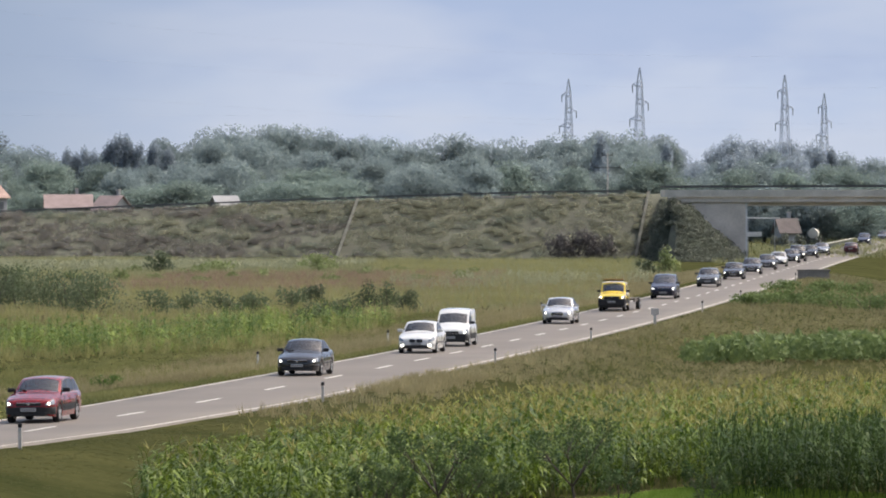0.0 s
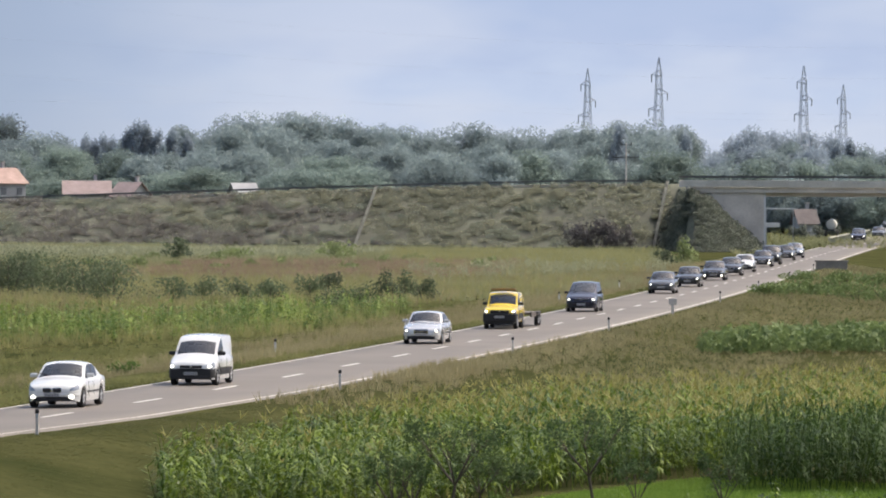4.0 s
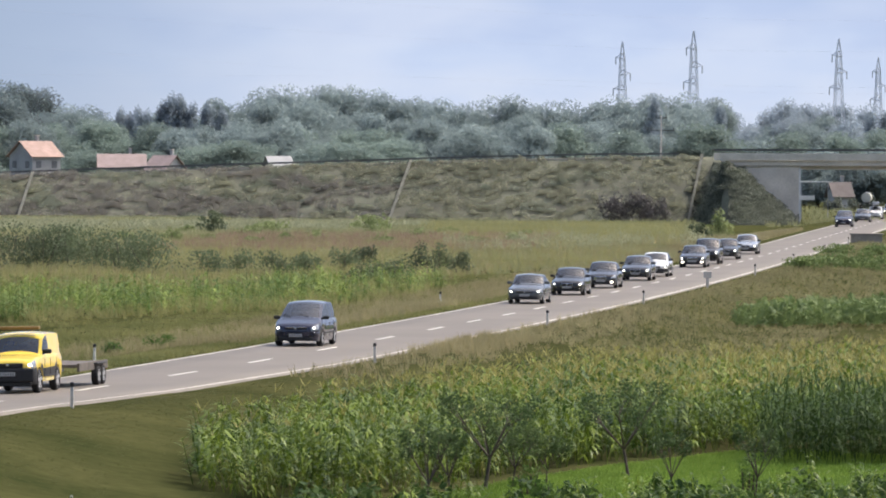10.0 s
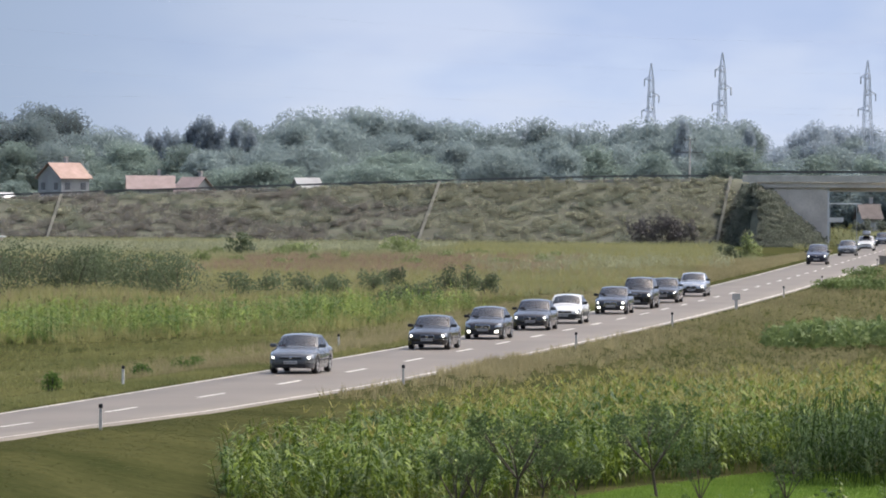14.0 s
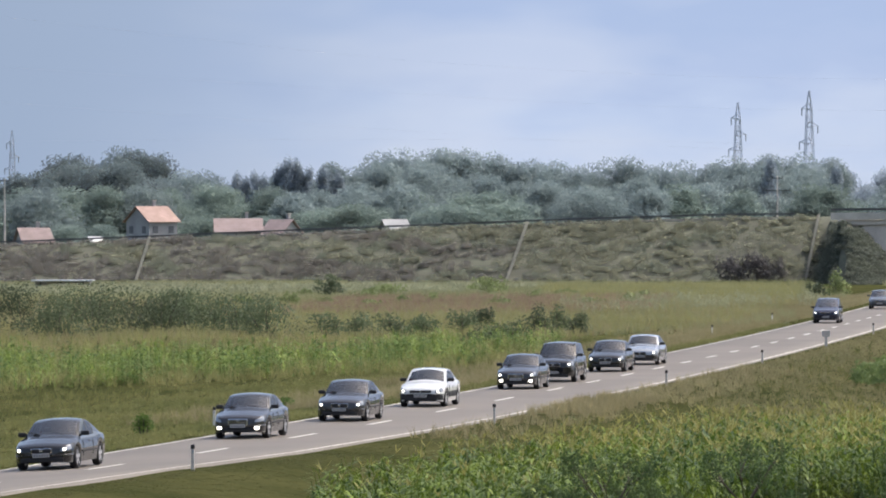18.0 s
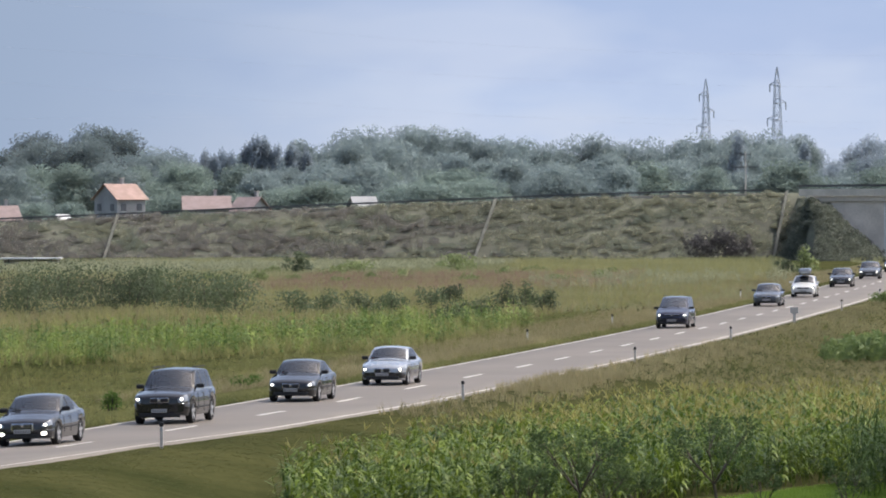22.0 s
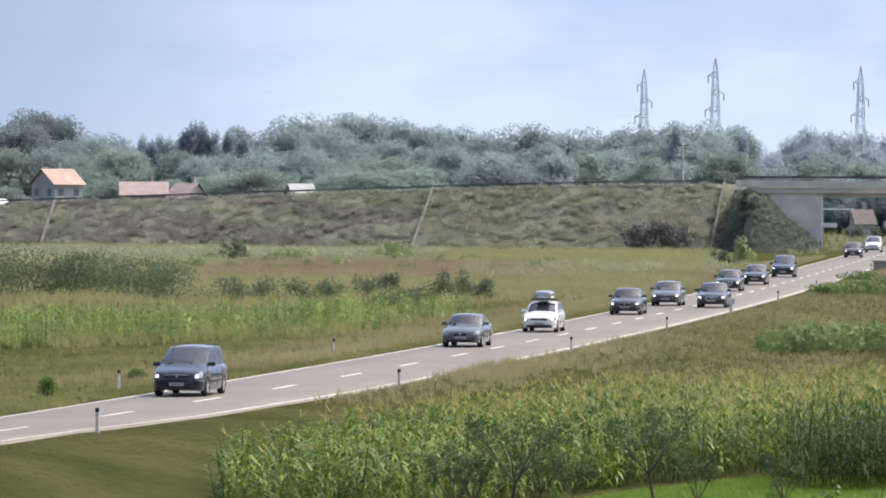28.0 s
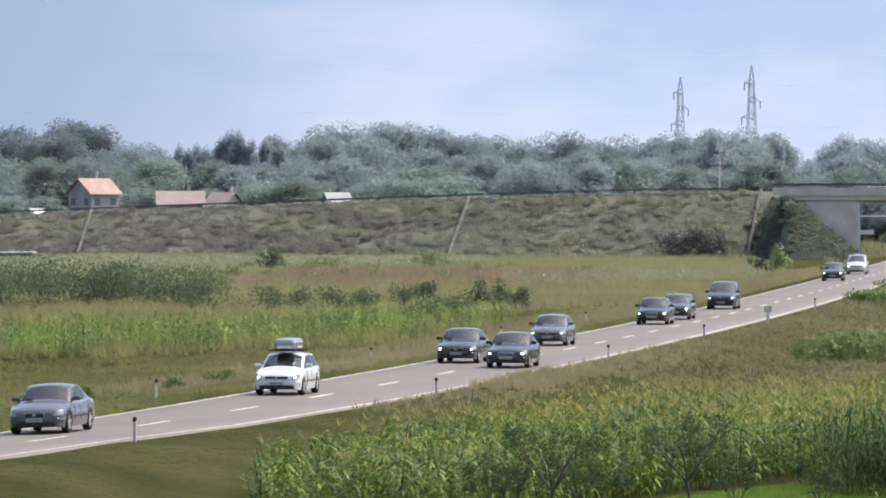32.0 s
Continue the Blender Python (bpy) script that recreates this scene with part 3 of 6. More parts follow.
def build_bridge():
    br = thing("overpass", "grey concrete road overpass with dark steel railing", "bridge", kind="structure")
    z, x0, x1 = 6.78, 35.73, GAP1 + 14
    part("deck", box((GAP0 + GAP1) / 2, 741, z - 0.32, GAP1 - GAP0 + 6, 9.5, 0.64, 0.03), M["concrete"], br)
    for yy in (736.1, 745.9):
        part("parapet", box((x0 + x1) / 2, yy, z + 0.42, x1 - x0, 0.30, 0.84, 0.02), M["concrete_pale"], br, "pale grey concrete parapet")
        part("rail", beam((x0, yy, z + 1.22), (x1, yy, z + 1.34), 0.26, 0.16), M["steel_dark"], br)
        x = x0 + 0.5
        while x < x1:
            part("rail_post", box(x, yy, z + 1.02, 0.08, 0.08, 0.44), M["steel_dark"], br)
            x += 2.0
    for x, sg in ((GAP0 + 5.8, -1), (GAP1 + 0.8, 1)):
        part("abutment", box(x + sg * 4.2, 741, 2.55, 8.4, 9.0, 7.15, 0.03), M["concrete"], br, "plain grey concrete abutment wall")
        # added white strip: sun on the abutment's side face, put in as colour
        part("pier", box(x - sg * 0.12, 736.9, 2.55, 0.24, 0.5, 7.1, 0.02), M["sheet_white"], br, "white strip painted as the abutment's sunlit edge")
    for i in range(6):
        part("girder", box((GAP0 + GAP1) / 2, 737.2 + 1.5 * i, z - 0.86, GAP1 - GAP0 + 2, 0.4, 0.46), M["concrete"], br)
    return br


build_bridge()


def build_guard_rail():
    rail = thing("guard_rail", "dark steel guard rail along the embankment top", "guard rail")
    xs = np.arange(-110, GAP0 - 6, 2.6)
    for a, b in zip(xs[:-1], xs[1:]):
        za, zb = top_z(a), top_z(b)
        part("rail_beam", beam((a, 779.6, za - 0.08), (b, 779.6, zb - 0.08), 0.22, 0.10), M["steel_dark"], rail)
        part("rail_post", box(a, 779.7, za - 0.45, 0.12, 0.12, 0.8), M["steel_dark"], rail)
    part("gravel_edge", loft([[(x, yy, top_z(x) + dz) for yy, dz in ((779.2, -0.95), (779.2, -0.48), (781.0, -0.46), (781.0, -0.95))] for x in np.arange(-112, GAP0 - 4, 2.6)]), M["gravel"], rail, "pale gravel verge under the rail")
    low = thing("guard_rail", "grey steel guard rail beside the road past the bridge", "guard rail")
    ys = np.arange(760, 900, 4.0)
    for a, b in zip(ys[:-1], ys[1:]):
        (xa, ya), (xb, yb) = beside(float(a), -4.6), beside(float(b), -4.6)
        part("rail_beam", beam((xa, ya, 0.65), (xb, yb, 0.65), 0.06, 0.32), M["concrete_pale"], low)
        part("rail_post", box(xa, ya, 0.25, 0.1, 0.1, 0.9), M["steel"], low)


build_guard_rail()


def build_chute(name, top, foot):
    """Concrete drain down the bank: a bed, two kerbs and cross joints."""
    ch = thing(name, "pale concrete drainage chute down the embankment", "drain chute", "drain chutes")
    t, b = Vector(top), Vector(foot)
    part("bed", beam(t, b, 0.2, 0.16), M["chute"], ch)
    for s in (-0.11, 0.11):
        part("kerb", beam(t + Vector((s, -0.1, 0.12)), b + Vector((s, -0.1, 0.12)), 0.2, 0.06), M["chute"], ch)


for xt, xb in ((-0.64, -3.20), (35.83, 33.56), (-48.01, -48.88)):
    build_chute("drain_chute", (xt, 778.6, top_z(xt) - 0.3), (xb, 764.6, -0.6))

# ---- vehicles ----
PAINT = {}


def paint(name, colour, metal=0.35):
    if name not in PAINT:
        PAINT[name] = mat("paint_" + name, colour, 0.25, metal, spread=0.06, scale=2.0, fine=300, coat=0.9, spec=0.1)
        PAINT[name].node_tree.nodes["Principled BSDF"].inputs["Coat IOR"].default_value = 1.5
    return PAINT[name]


WHEELS = {}


def wheel(r, parent, x, y, side):
    key = round(r, 3)
    if key not in WHEELS:
        ty = bmesh.new()
        prof = ((0.72, -0.10), (0.93, -0.105), (1.0, -0.07), (1.0, 0.07), (0.93, 0.105), (0.72, 0.10), (0.66, 0.07), (0.66, -0.07))
        rings = []
        for i in range(20):
            a = 2 * math.pi * i / 20
            rings.append([ty.verts.new((r * p * math.sin(a), q, r * p * math.cos(a))) for p, q in prof])
        for i in range(20):
            A, B = rings[i], rings[(i + 1) % 20]
            for j in range(8):
                ty.faces.new((A[j], A[(j + 1) % 8], B[(j + 1) % 8], B[j]))
        bmesh.ops.recalc_face_normals(ty, faces=ty.faces)
        mt = bpy.data.meshes.new("tyre")
        ty.to_mesh(mt)
        ty.free()
        mt.materials.append(M["rubber"])
        rb = bmesh.new()
        rot = Matrix.Rotation(math.pi / 2, 4, "X")
        bmesh.ops.create_cone(rb, cap_ends=True, segments=20, radius1=r * 0.70, radius2=r * 0.70, depth=0.06, matrix=rot)
        for i in range(5):
            a = 2 * math.pi * i / 5
            c, s = math.sin(a), math.cos(a)
            for sd in (-0.085, 0.085):
                beam((0.06 * c, sd, 0.06 * s), (r * 0.68 * c, sd, r * 0.68 * s), 0.09, 0.03, rb)
        bmesh.ops.create_cone(rb, cap_ends=True, segments=12, radius1=r * 0.2, radius2=r * 0.2, depth=0.19, matrix=rot)
        mr = bpy.data.meshes.new("rim")
        rb.to_mesh(mr)
        rb.free()
        mr.materials.append(M["rim"])
        WHEELS[key] = (mt, mr)
    mt, mr = WHEELS[key]
    t = new("wheel", mt)
    t.parent, t.matrix_basis = parent, pose(x, y, r)
    rim = new("rim", mr)
    rim.parent = t
    return t


# shape of each kind: length, width, height, wheelbase, front overhang, wheel radius, and side profile stations as shares of the length
KINDS = dict(
    sedan=dict(L=4.5, W=1.78, H=1.47, wb=2.70, fo=0.86, r=0.315, nose=0.74, cowl=0.96, belt=0.92, deck=1.01, ws=(0.27, 0.415), rf=(0.67, 0.85), tail=0.96),
    coupe=dict(L=4.5, W=1.78, H=1.45, wb=2.72, fo=0.84, r=0.325, nose=0.72, cowl=0.94, belt=0.90, deck=0.99, ws=(0.27, 0.42), rf=(0.65, 0.87), tail=0.94),
    hatch=dict(L=4.2, W=1.75, H=1.50, wb=2.60, fo=0.84, r=0.31, nose=0.78, cowl=0.97, belt=0.93, deck=1.00, ws=(0.24, 0.43), rf=(0.84, 0.965), tail=1.02),
    wagon=dict(L=4.55, W=1.72, H=1.45, wb=2.66, fo=0.86, r=0.305, nose=0.75, cowl=0.96, belt=0.92, deck=0.96, ws=(0.275, 0.425), rf=(0.87, 0.975), tail=0.95),
    mpv=dict(L=4.65, W=1.82, H=1.70, wb=2.84, fo=0.90, r=0.32, nose=0.84, cowl=1.07, belt=0.98, deck=1.05, ws=(0.20, 0.45), rf=(0.90, 0.98), tail=1.06),
    suv=dict(L=4.67, W=1.88, H=1.74, wb=2.82, fo=0.85, r=0.365, nose=0.93, cowl=1.11, belt=1.07, deck=1.10, ws=(0.28, 0.42), rf=(0.86, 0.97), tail=1.12),
    jeep=dict(L=4.0, W=1.70, H=1.84, wb=2.42, fo=0.72, r=0.37, nose=1.02, cowl=1.17, belt=1.14, deck=1.16, ws=(0.29, 0.39), rf=(0.95, 0.985), tail=1.12),
    van=dict(L=4.12, W=1.72, H=1.81, wb=2.69, fo=0.82, r=0.30, nose=0.84, cowl=1.08, belt=1.03, deck=1.03, ws=(0.22, 0.37), rf=(0.97, 0.995), tail=1.05),
)


def car(kind, colour, label, group="vehicles in the line", lit=True, fog=False, lower=None, grille="wide", rails=False, boxed=False, closed_sides=False, bull=False, light_bar=False):
    """A car built from one smooth shell of cross-sections, cut into body, panes, pillars and lamps, with its fittings."""
    k = KINDS[kind]
    L, W, H, wb, fo, r = k["L"], k["W"], k["H"], k["wb"], k["fo"], k["r"]
    hw = W / 2
    root = thing("van" if kind == "van" else "car", label, "van" if kind == "van" else "car", group)
    X = lambda s: L / 2 - s * L           # share of the length from the nose -> x
    ax = (L / 2 - fo, L / 2 - fo - wb)
    (ws0, ws1), (rf0, rf1) = k["ws"], k["rf"]
    nose, cowl, belt, deck, tail = k["nose"], k["cowl"], k["belt"], k["deck"], k["tail"]
    blunt, boxy = kind in ("jeep", "van"), kind in ("jeep", "van")
    plan = [0.82, 0.88, 0.92, 0.96, 0.985, 1.0, 1.0, 0.97, 0.90] if blunt else [0.62, 0.75, 0.84, 0.92, 0.978, 1.0, 1.0, 0.96, 0.84]
    wT = hw * (0.75 if kind in ("sedan", "coupe", "hatch", "wagon") else 0.76 if kind in ("mpv", "suv") else 0.84)
    mid = (ws1 + rf0) / 2
    zs = H - {"jeep": 0.12, "van": 0.22}.get(kind, 0.05)
    prof = [(0, nose - 0.12), (0.012, nose - 0.035), (0.05, nose + 0.045), (0.15, nose * 0.42 + cowl * 0.58 + 0.035), (ws0, cowl + 0.03), ((ws0 + ws1) / 2, (cowl + zs) / 2 + 0.035), (ws1, zs), (ws1 + 0.07, H - 0.012 - (H - zs - 0.05) * 0.3), (mid, H), (rf0 - 0.05, H - 0.03), (rf0, H - 0.06), ((rf0 + rf1) / 2, (H + deck) / 2), (rf1, deck + 0.03), (0.985, tail + 0.01), (1.0, tail - 0.10)]
    px, pz = [p[0] for p in prof], [p[1] for p in prof]

    def crest(s):
        """Height of the centre line, its corners rounded."""
        d = 0.012 if not boxy else 0.008
        return float(np.mean(np.interp([s - d, s, s + d] if 0.03 < s < 0.97 else [s], px, pz)))

    def half_at(s):
        return hw * float(np.interp(s, [0, 0.012, 0.03, 0.06, 0.13, 0.25, 0.8, 0.95, 1.0], plan))

    def ring(s):
        x, half = X(s), half_at(s)
        low = float(np.interp(s, [0, 0.03, 0.1, 0.9, 0.97, 1.0], [0.29, 0.22, 0.19, 0.20, 0.26, 0.34])) + (0.14 if kind == "jeep" else 0.06 if kind == "suv" else 0.0)
        cz = crest(s)
        bz = min(float(np.interp(s, [0, 0.012, 0.05, ws0, 0.6, rf1, 0.985, 1.0], [nose - 0.17, nose - 0.09, nose - 0.015, cowl - 0.055, belt, deck - 0.05, tail - 0.06, tail - 0.15])), cz - 0.03)
        arch = low
        for a in ax:
            d = abs(x - a)
            if d < r + 0.06:
                arch = max(arch, r + math.sqrt((r + 0.06) ** 2 - d * d) - 0.02)
        side = min(max(low + 0.16, arch + 0.02), bz - 0.10)
        rz = max(min(crest(s - (0.028 if not boxy else 0.012)), crest(min(1.0, s + 0.02))) - 0.055, bz + 0.012)
        f = min(max((rz - bz) / (H - 0.07 - bz), 0.0), 1.0)
        wr = half * 0.90 * (1 - f) + wT * f
        up = lambda t: side + (bz - side) * t
        pts = [(0.0, low + 0.02), (half * 0.72, low + 0.02), (half * 0.74, arch), (half * 0.955, arch), (half * 0.985, side), (half, up(0.40)), (half * 0.992, up(0.60)), (half * 0.975, up(0.90)), (half * 0.935, bz)]
        for t in (0.05, 0.5, 0.92, 1.0):
            pts.append((half * 0.915 * (1 - t) + wr * t + 0.03 * f * math.sin(math.pi * t), bz + 0.006 + (rz - bz - 0.006) * t))
        for q in (0.88, 0.6, 0.3, 0.0):
            pts.append((wr * q, rz + (cz - rz) * (1 - q ** 2.3)))
        return [Vector((x, y, z)) for y, z in pts] + [Vector((x, -y, z)) for y, z in pts[-2:0:-1]]

    bp = ws1 + (0.10 if not boxy else 0.14)
    cp = rf0 + 0.01 if kind in ("sedan", "coupe") else 0.735
    g0, g1 = ws0 + 0.045, (rf1 - 0.055 if kind in ("sedan", "coupe") else rf1 - 0.045)
    marks = [0.004, 0.075, ws0 + 0.012, ws1 - 0.004, rf0 + 0.012, rf1 - 0.012, bp - 0.012, bp + 0.012, cp - 0.011, cp + 0.011, g0, g1]
    arches = [(L / 2 - a - d) / L for a in ax for d in np.linspace(-r - 0.07, r + 0.07, 13)]
    st = sorted(x for x in {*np.round(np.linspace(0, 1, 34), 4), *np.round(marks, 4), *np.round(arches, 4), 0.012, 0.03, 0.05} if 0 <= x <= 1)
    st = [a for i, a in enumerate(st) if i == 0 or a - st[i - 1] > 0.0012 or a in np.round(marks, 4)]
    rings = [ring(s) for s in st]
    fields = {}
    glazed = (bp - 0.012,) if boxy or closed_sides else (bp - 0.012, cp - 0.011)
    for i in range(len(st) - 1):
        s = (st[i] + st[i + 1]) / 2
        for n in range(32):
            j, sd = (n, 1) if n < 16 else (31 - n, -1)
            key = "body"
            if j >= 13 and ws0 + 0.012 < s < ws1 - 0.004:
                key = "windscreen"
            elif j >= 13 and rf0 + 0.012 < s < rf1 - 0.012 and not closed_sides:
                key = "rear_window"
            elif j in (9, 10) and g0 < s < g1:
                if s < bp - 0.012:
                    key = ("side_window", sd, 0)
                elif not (boxy or closed_sides):
                    if s < bp + 0.012 or cp - 0.011 < s < cp + 0.011:
                        key = ("pillar", sd, int(s > mid))
                    elif s < cp or kind not in ("sedan", "coupe"):
                        key = ("side_window", sd, 1 if s < cp else 2)
            elif j in (6, 7) and 0.004 < s < 0.075:
                key = ("headlight", sd, 0)
            elif j == 4 and 0.22 < s < 0.76:
                key = ("sill", sd, 0)
            fields.setdefault(key, []).append((i, n))
    made = {}
    for key, quads in fields.items():
        bm, at = bmesh.new(), {}
        for i, n in quads:
            vs = []
            for a, b in ((i, n), (i, (n + 1) % 32), (i + 1, (n + 1) % 32), (i + 1, n)):
                if (a, b) not in at:
                    at[a, b] = bm.verts.new(rings[a][b])
                vs.append(at[a, b])
            bm.faces.new(vs)
        if key == "body":
            for a in (0, len(st) - 1):
                bm.faces.new([at.get((a, b)) or bm.verts.new(rings[a][b]) for b in range(32)])
        bmesh.ops.recalc_face_normals(bm, faces=bm.faces)
        name = key if isinstance(key, str) else key[0]
        material = {"body": colour, "pillar": M["trim"], "headlight": M["lamp"], "sill": lower or colour}.get(name, M["glass"])
        made[key] = part(name, bm, material, root, smooth=True)

    def wrapped(z0, z1, proud, reach, ymax=9.0):
        """A band round the nose that follows its plan."""
        ss = np.linspace(reach, 0.0, 9)
        line = [(X(s), half_at(s)) for s in ss if half_at(s) <= ymax] or [(L / 2, ymax)]
        line = [(a + proud, b) for a, b in line] + [(L / 2 + proud + 0.02, min(line[-1][1], ymax) * q) for q in (0.66, 0.33)]
        outer = line + [(L / 2 + proud + 0.025, 0.0)] + [(a, -b) for a, b in line[::-1]]
        b = bmesh.new()
        grid = [[b.verts.new((x - dx, y * (1 + e), z)) for x, y in outer] for z, dx, e in ((z0, 0.03, 0.0), (z0 + 0.03, 0.0, 0.012), (z1 - 0.03, 0.0, 0.012), (z1, 0.03, 0.0))]
        back = [[b.verts.new((x - 0.14, y * 0.93, z)) for x, y in outer] for z in (z0, z1)]
        for lo, hi in zip([back[0]] + grid, grid + [back[1]]):
            for i in range(len(outer) - 1):
                b.faces.new((lo[i], lo[i + 1], hi[i + 1], hi[i]))
        bmesh.ops.recalc_face_normals(b, faces=b.faces)
        return b

    fr = L / 2 + 0.02
    part("bumper", wrapped(0.36 if not lower else 0.27, nose - (0.25 if not lower else 0.22), 0.0, 0.085), lower or colour, root, smooth=True)
    part("air_intake", wrapped(0.22, 0.37, 0.012, 0.03, hw * (0.74 if not blunt else 0.86)), M["trim"], root)
    zg = nose - 0.165
    if grille == "twin":
        for s in (-1, 1):
            g = part("grille", box(fr - 0.01, s * 0.165, zg, 0.06, 0.25, 0.13, 0.03), M["trim"], root)
            part("grille_frame", box(fr - 0.025, s * 0.165, zg, 0.05, 0.30, 0.17, 0.04), M["chrome"], g)
    elif grille == "tall":
        g = part("grille", box(fr - 0.005, 0, zg - 0.03, 0.06, 0.60, 0.20, 0.04), M["trim"], root)
        part("grille_frame", box(fr - 0.02, 0, zg - 0.03, 0.06, 0.68, 0.26, 0.05), M["chrome"], g)
        for i in range(3):
            part("grille_bar", box(fr + 0.028, 0, zg - 0.085 + 0.055 * i, 0.012, 0.56, 0.012), M["chrome"], g)
    else:
        part("grille", box(fr - 0.02, 0, zg + (0.0 if blunt else 0.02), 0.06, hw * (1.12 if kind == "jeep" else 0.95), 0.15 if kind == "jeep" else 0.10, 0.025), M["trim"], root)
        if not boxy:
            part("grille_trim", box(fr + 0.015, 0, zg + 0.065, 0.02, hw * 0.9, 0.022, 0.008), M["chrome"], root)
    part("badge", box(fr + 0.02, 0, zg + 0.02, 0.02, 0.09, 0.07, 0.02), M["chrome"], root)
    for s in (-1, 1):
        part("mirror", box(X(ws0) - 0.36, s * (hw + 0.045), belt + 0.10, 0.12, 0.26, 0.14, 0.045), M["trim"] if lower or boxy or colour in (dark, black, blue) else colour, root)
        hl = made["headlight", s, 0]
        if lit:
            sb = 0.022 if not blunt else 0.008
            part("bulb", box(X(sb) + 0.035, s * half_at(sb) * 0.93, nose - (0.135 if not blunt else 0.15), 0.05, 0.11, 0.075, 0.03), M["lamp_on"], hl, "lit bulb")
        part("tail_light", box(-L / 2 + 0.09, s * hw * 0.70, tail - 0.20, 0.14, hw * 0.26, 0.16, 0.02), M["tail"], root)
        if fog:
            part("fog_light", box(X(0.012) + 0.02, s * hw * 0.70, 0.36, 0.10, 0.16, 0.10, 0.03), M["lamp_on"], root, "lit fog lamp")
        for xa in ax:
            wheel(r, root, xa, s * (hw - 0.115), s)
        for c in (0.335, bp, 0.735) if kind not in ("van", "coupe") else (0.335, 0.60):
            part("door_seam", box(X(c), s * (hw - 0.001), (belt + 0.25) / 2, 0.014, 0.008, belt - 0.46), M["trim"], root)
        part("side_strip", box((ax[0] + ax[1]) / 2, s * (hw + 0.002), 0.50, wb - 2 * r - 0.25, 0.02, 0.05, 0.008), lower or M["trim"], root)
        part("door_handle", box(X(bp - 0.02), s * (hw - 0.004), belt - 0.13, 0.16, 0.03, 0.03, 0.008), colour, root)
        part("wiper", beam((X(ws0) - 0.05, s * 0.34, cowl + 0.05), (X(ws0) - 0.22, s * 0.34 - 0.42, cowl + 0.14), 0.02), M["trim"], root)
    part("rear_bumper", box(-L / 2 + 0.08, 0, 0.46, 0.22, W * 0.86, 0.20, 0.06), lower or colour, root)
    zp = 0.43 if not bull else 0.60
    px_ = L / 2 + (0.125 if bull else 0.055)
    pl = part("number_plate", box(px_, 0, zp, 0.02, 0.50, 0.115, 0.006), M["plate"], root)
    for i in range(6):
        part("plate_bar", box(px_ + 0.012, -0.19 + 0.076 * i, zp, 0.006, 0.035, 0.06), M["plate_bar"], pl)
    part("number_plate", box(-L / 2 - 0.01, 0, 0.72, 0.02, 0.50, 0.115, 0.006), M["plate"], root)
    part("dashboard", box(X(ws0) - 0.45, 0, cowl - 0.05, 0.5, hw * 1.6, 0.12, 0.04), M["trim"], root)
    B, C = X(ws1), X(rf0)
    for yy in (-0.36, 0.36):
        part("front_seat", box(B - 0.38, yy, H - 0.66, 0.14, 0.46, 0.50, 0.06), M["seat"], root)
        part("headrest", box(B - 0.40, yy, H - 0.35, 0.10, 0.24, 0.15, 0.04), M["seat"], root)
    part("rear_seat", box(C + 0.15, 0, H - 0.66, 0.16, hw * 1.35, 0.5, 0.06), M["seat"], root)
    if rails:
        for s in (-1, 1):
            part("roof_rail", beam((B - 0.1, s * wT * 0.93, H + 0.02), (C + 0.1, s * wT * 0.93, H + 0.02), 0.035), M["trim"], root)
    if boxed:
        for xx in (0.25, -0.65):
            part("roof_bar", box(xx, 0, H + 0.06, 0.05, wT * 1.9, 0.05), M["trim"], root)
        bx = part("roof_box", box(-0.25, 0.0, H + 0.29, 1.75, 0.80, 0.40, 0.15), PAINT["silver"], root, "grey plastic roof box")
        part("box_base", box(-0.25, 0.0, H + 0.115, 1.6, 0.70, 0.06, 0.02), M["trim"], bx)
    if bull:
        part("bull_bar", box(L / 2 + 0.06, 0, 0.56, 0.10, W * 0.98, 0.42, 0.05), M["trim"], root, "black steel front guard")
    if light_bar:
        lb = part("light_bar", box(B - 0.12, 0, H + 0.12, 0.22, wT * 1.75, 0.10, 0.03), M["amber"], root, "orange warning light bar")
        part("lamp_rail", box(B - 0.12, 0, H + 0.045, 0.10, wT * 1.8, 0.03), M["trim"], lb)
    return root


def trailer():
    t = thing("flatbed_trailer", "empty grey car-carrier flatbed trailer with ramps", "trailer")
    part("bed", box(0, 0, 0.66, 4.2, 1.9, 0.10, 0.01), M["rusty"], t)
    for s in (-1, 1):
        part("side_rail", box(0, s * 0.98, 0.62, 4.2, 0.08, 0.26, 0.01), M["rusty"], t)
        for xx in (-0.35, -1.05):
            wheel(0.30, t, xx, s * 1.02, s)
        part("mudguard", box(-0.7, s * 1.02, 0.68, 1.45, 0.24, 0.05, 0.015), M["trim"], t)
        part("drawbar", beam((2.1, s * 0.5, 0.55), (3.5, 0, 0.5), 0.09), M["steel_dark"], t)
        part("ramp", box(-2.4, s * 0.6, 0.67, 0.65, 0.5, 0.07, 0.01), M["rusty"], t)
        part("tail_light", box(-2.12, s * 0.85, 0.52, 0.05, 0.25, 0.10), M["tail"], t)
    part("hitch", box(3.5, 0, 0.5, 0.2, 0.12, 0.1, 0.02), M["steel_dark"], t)
    return t


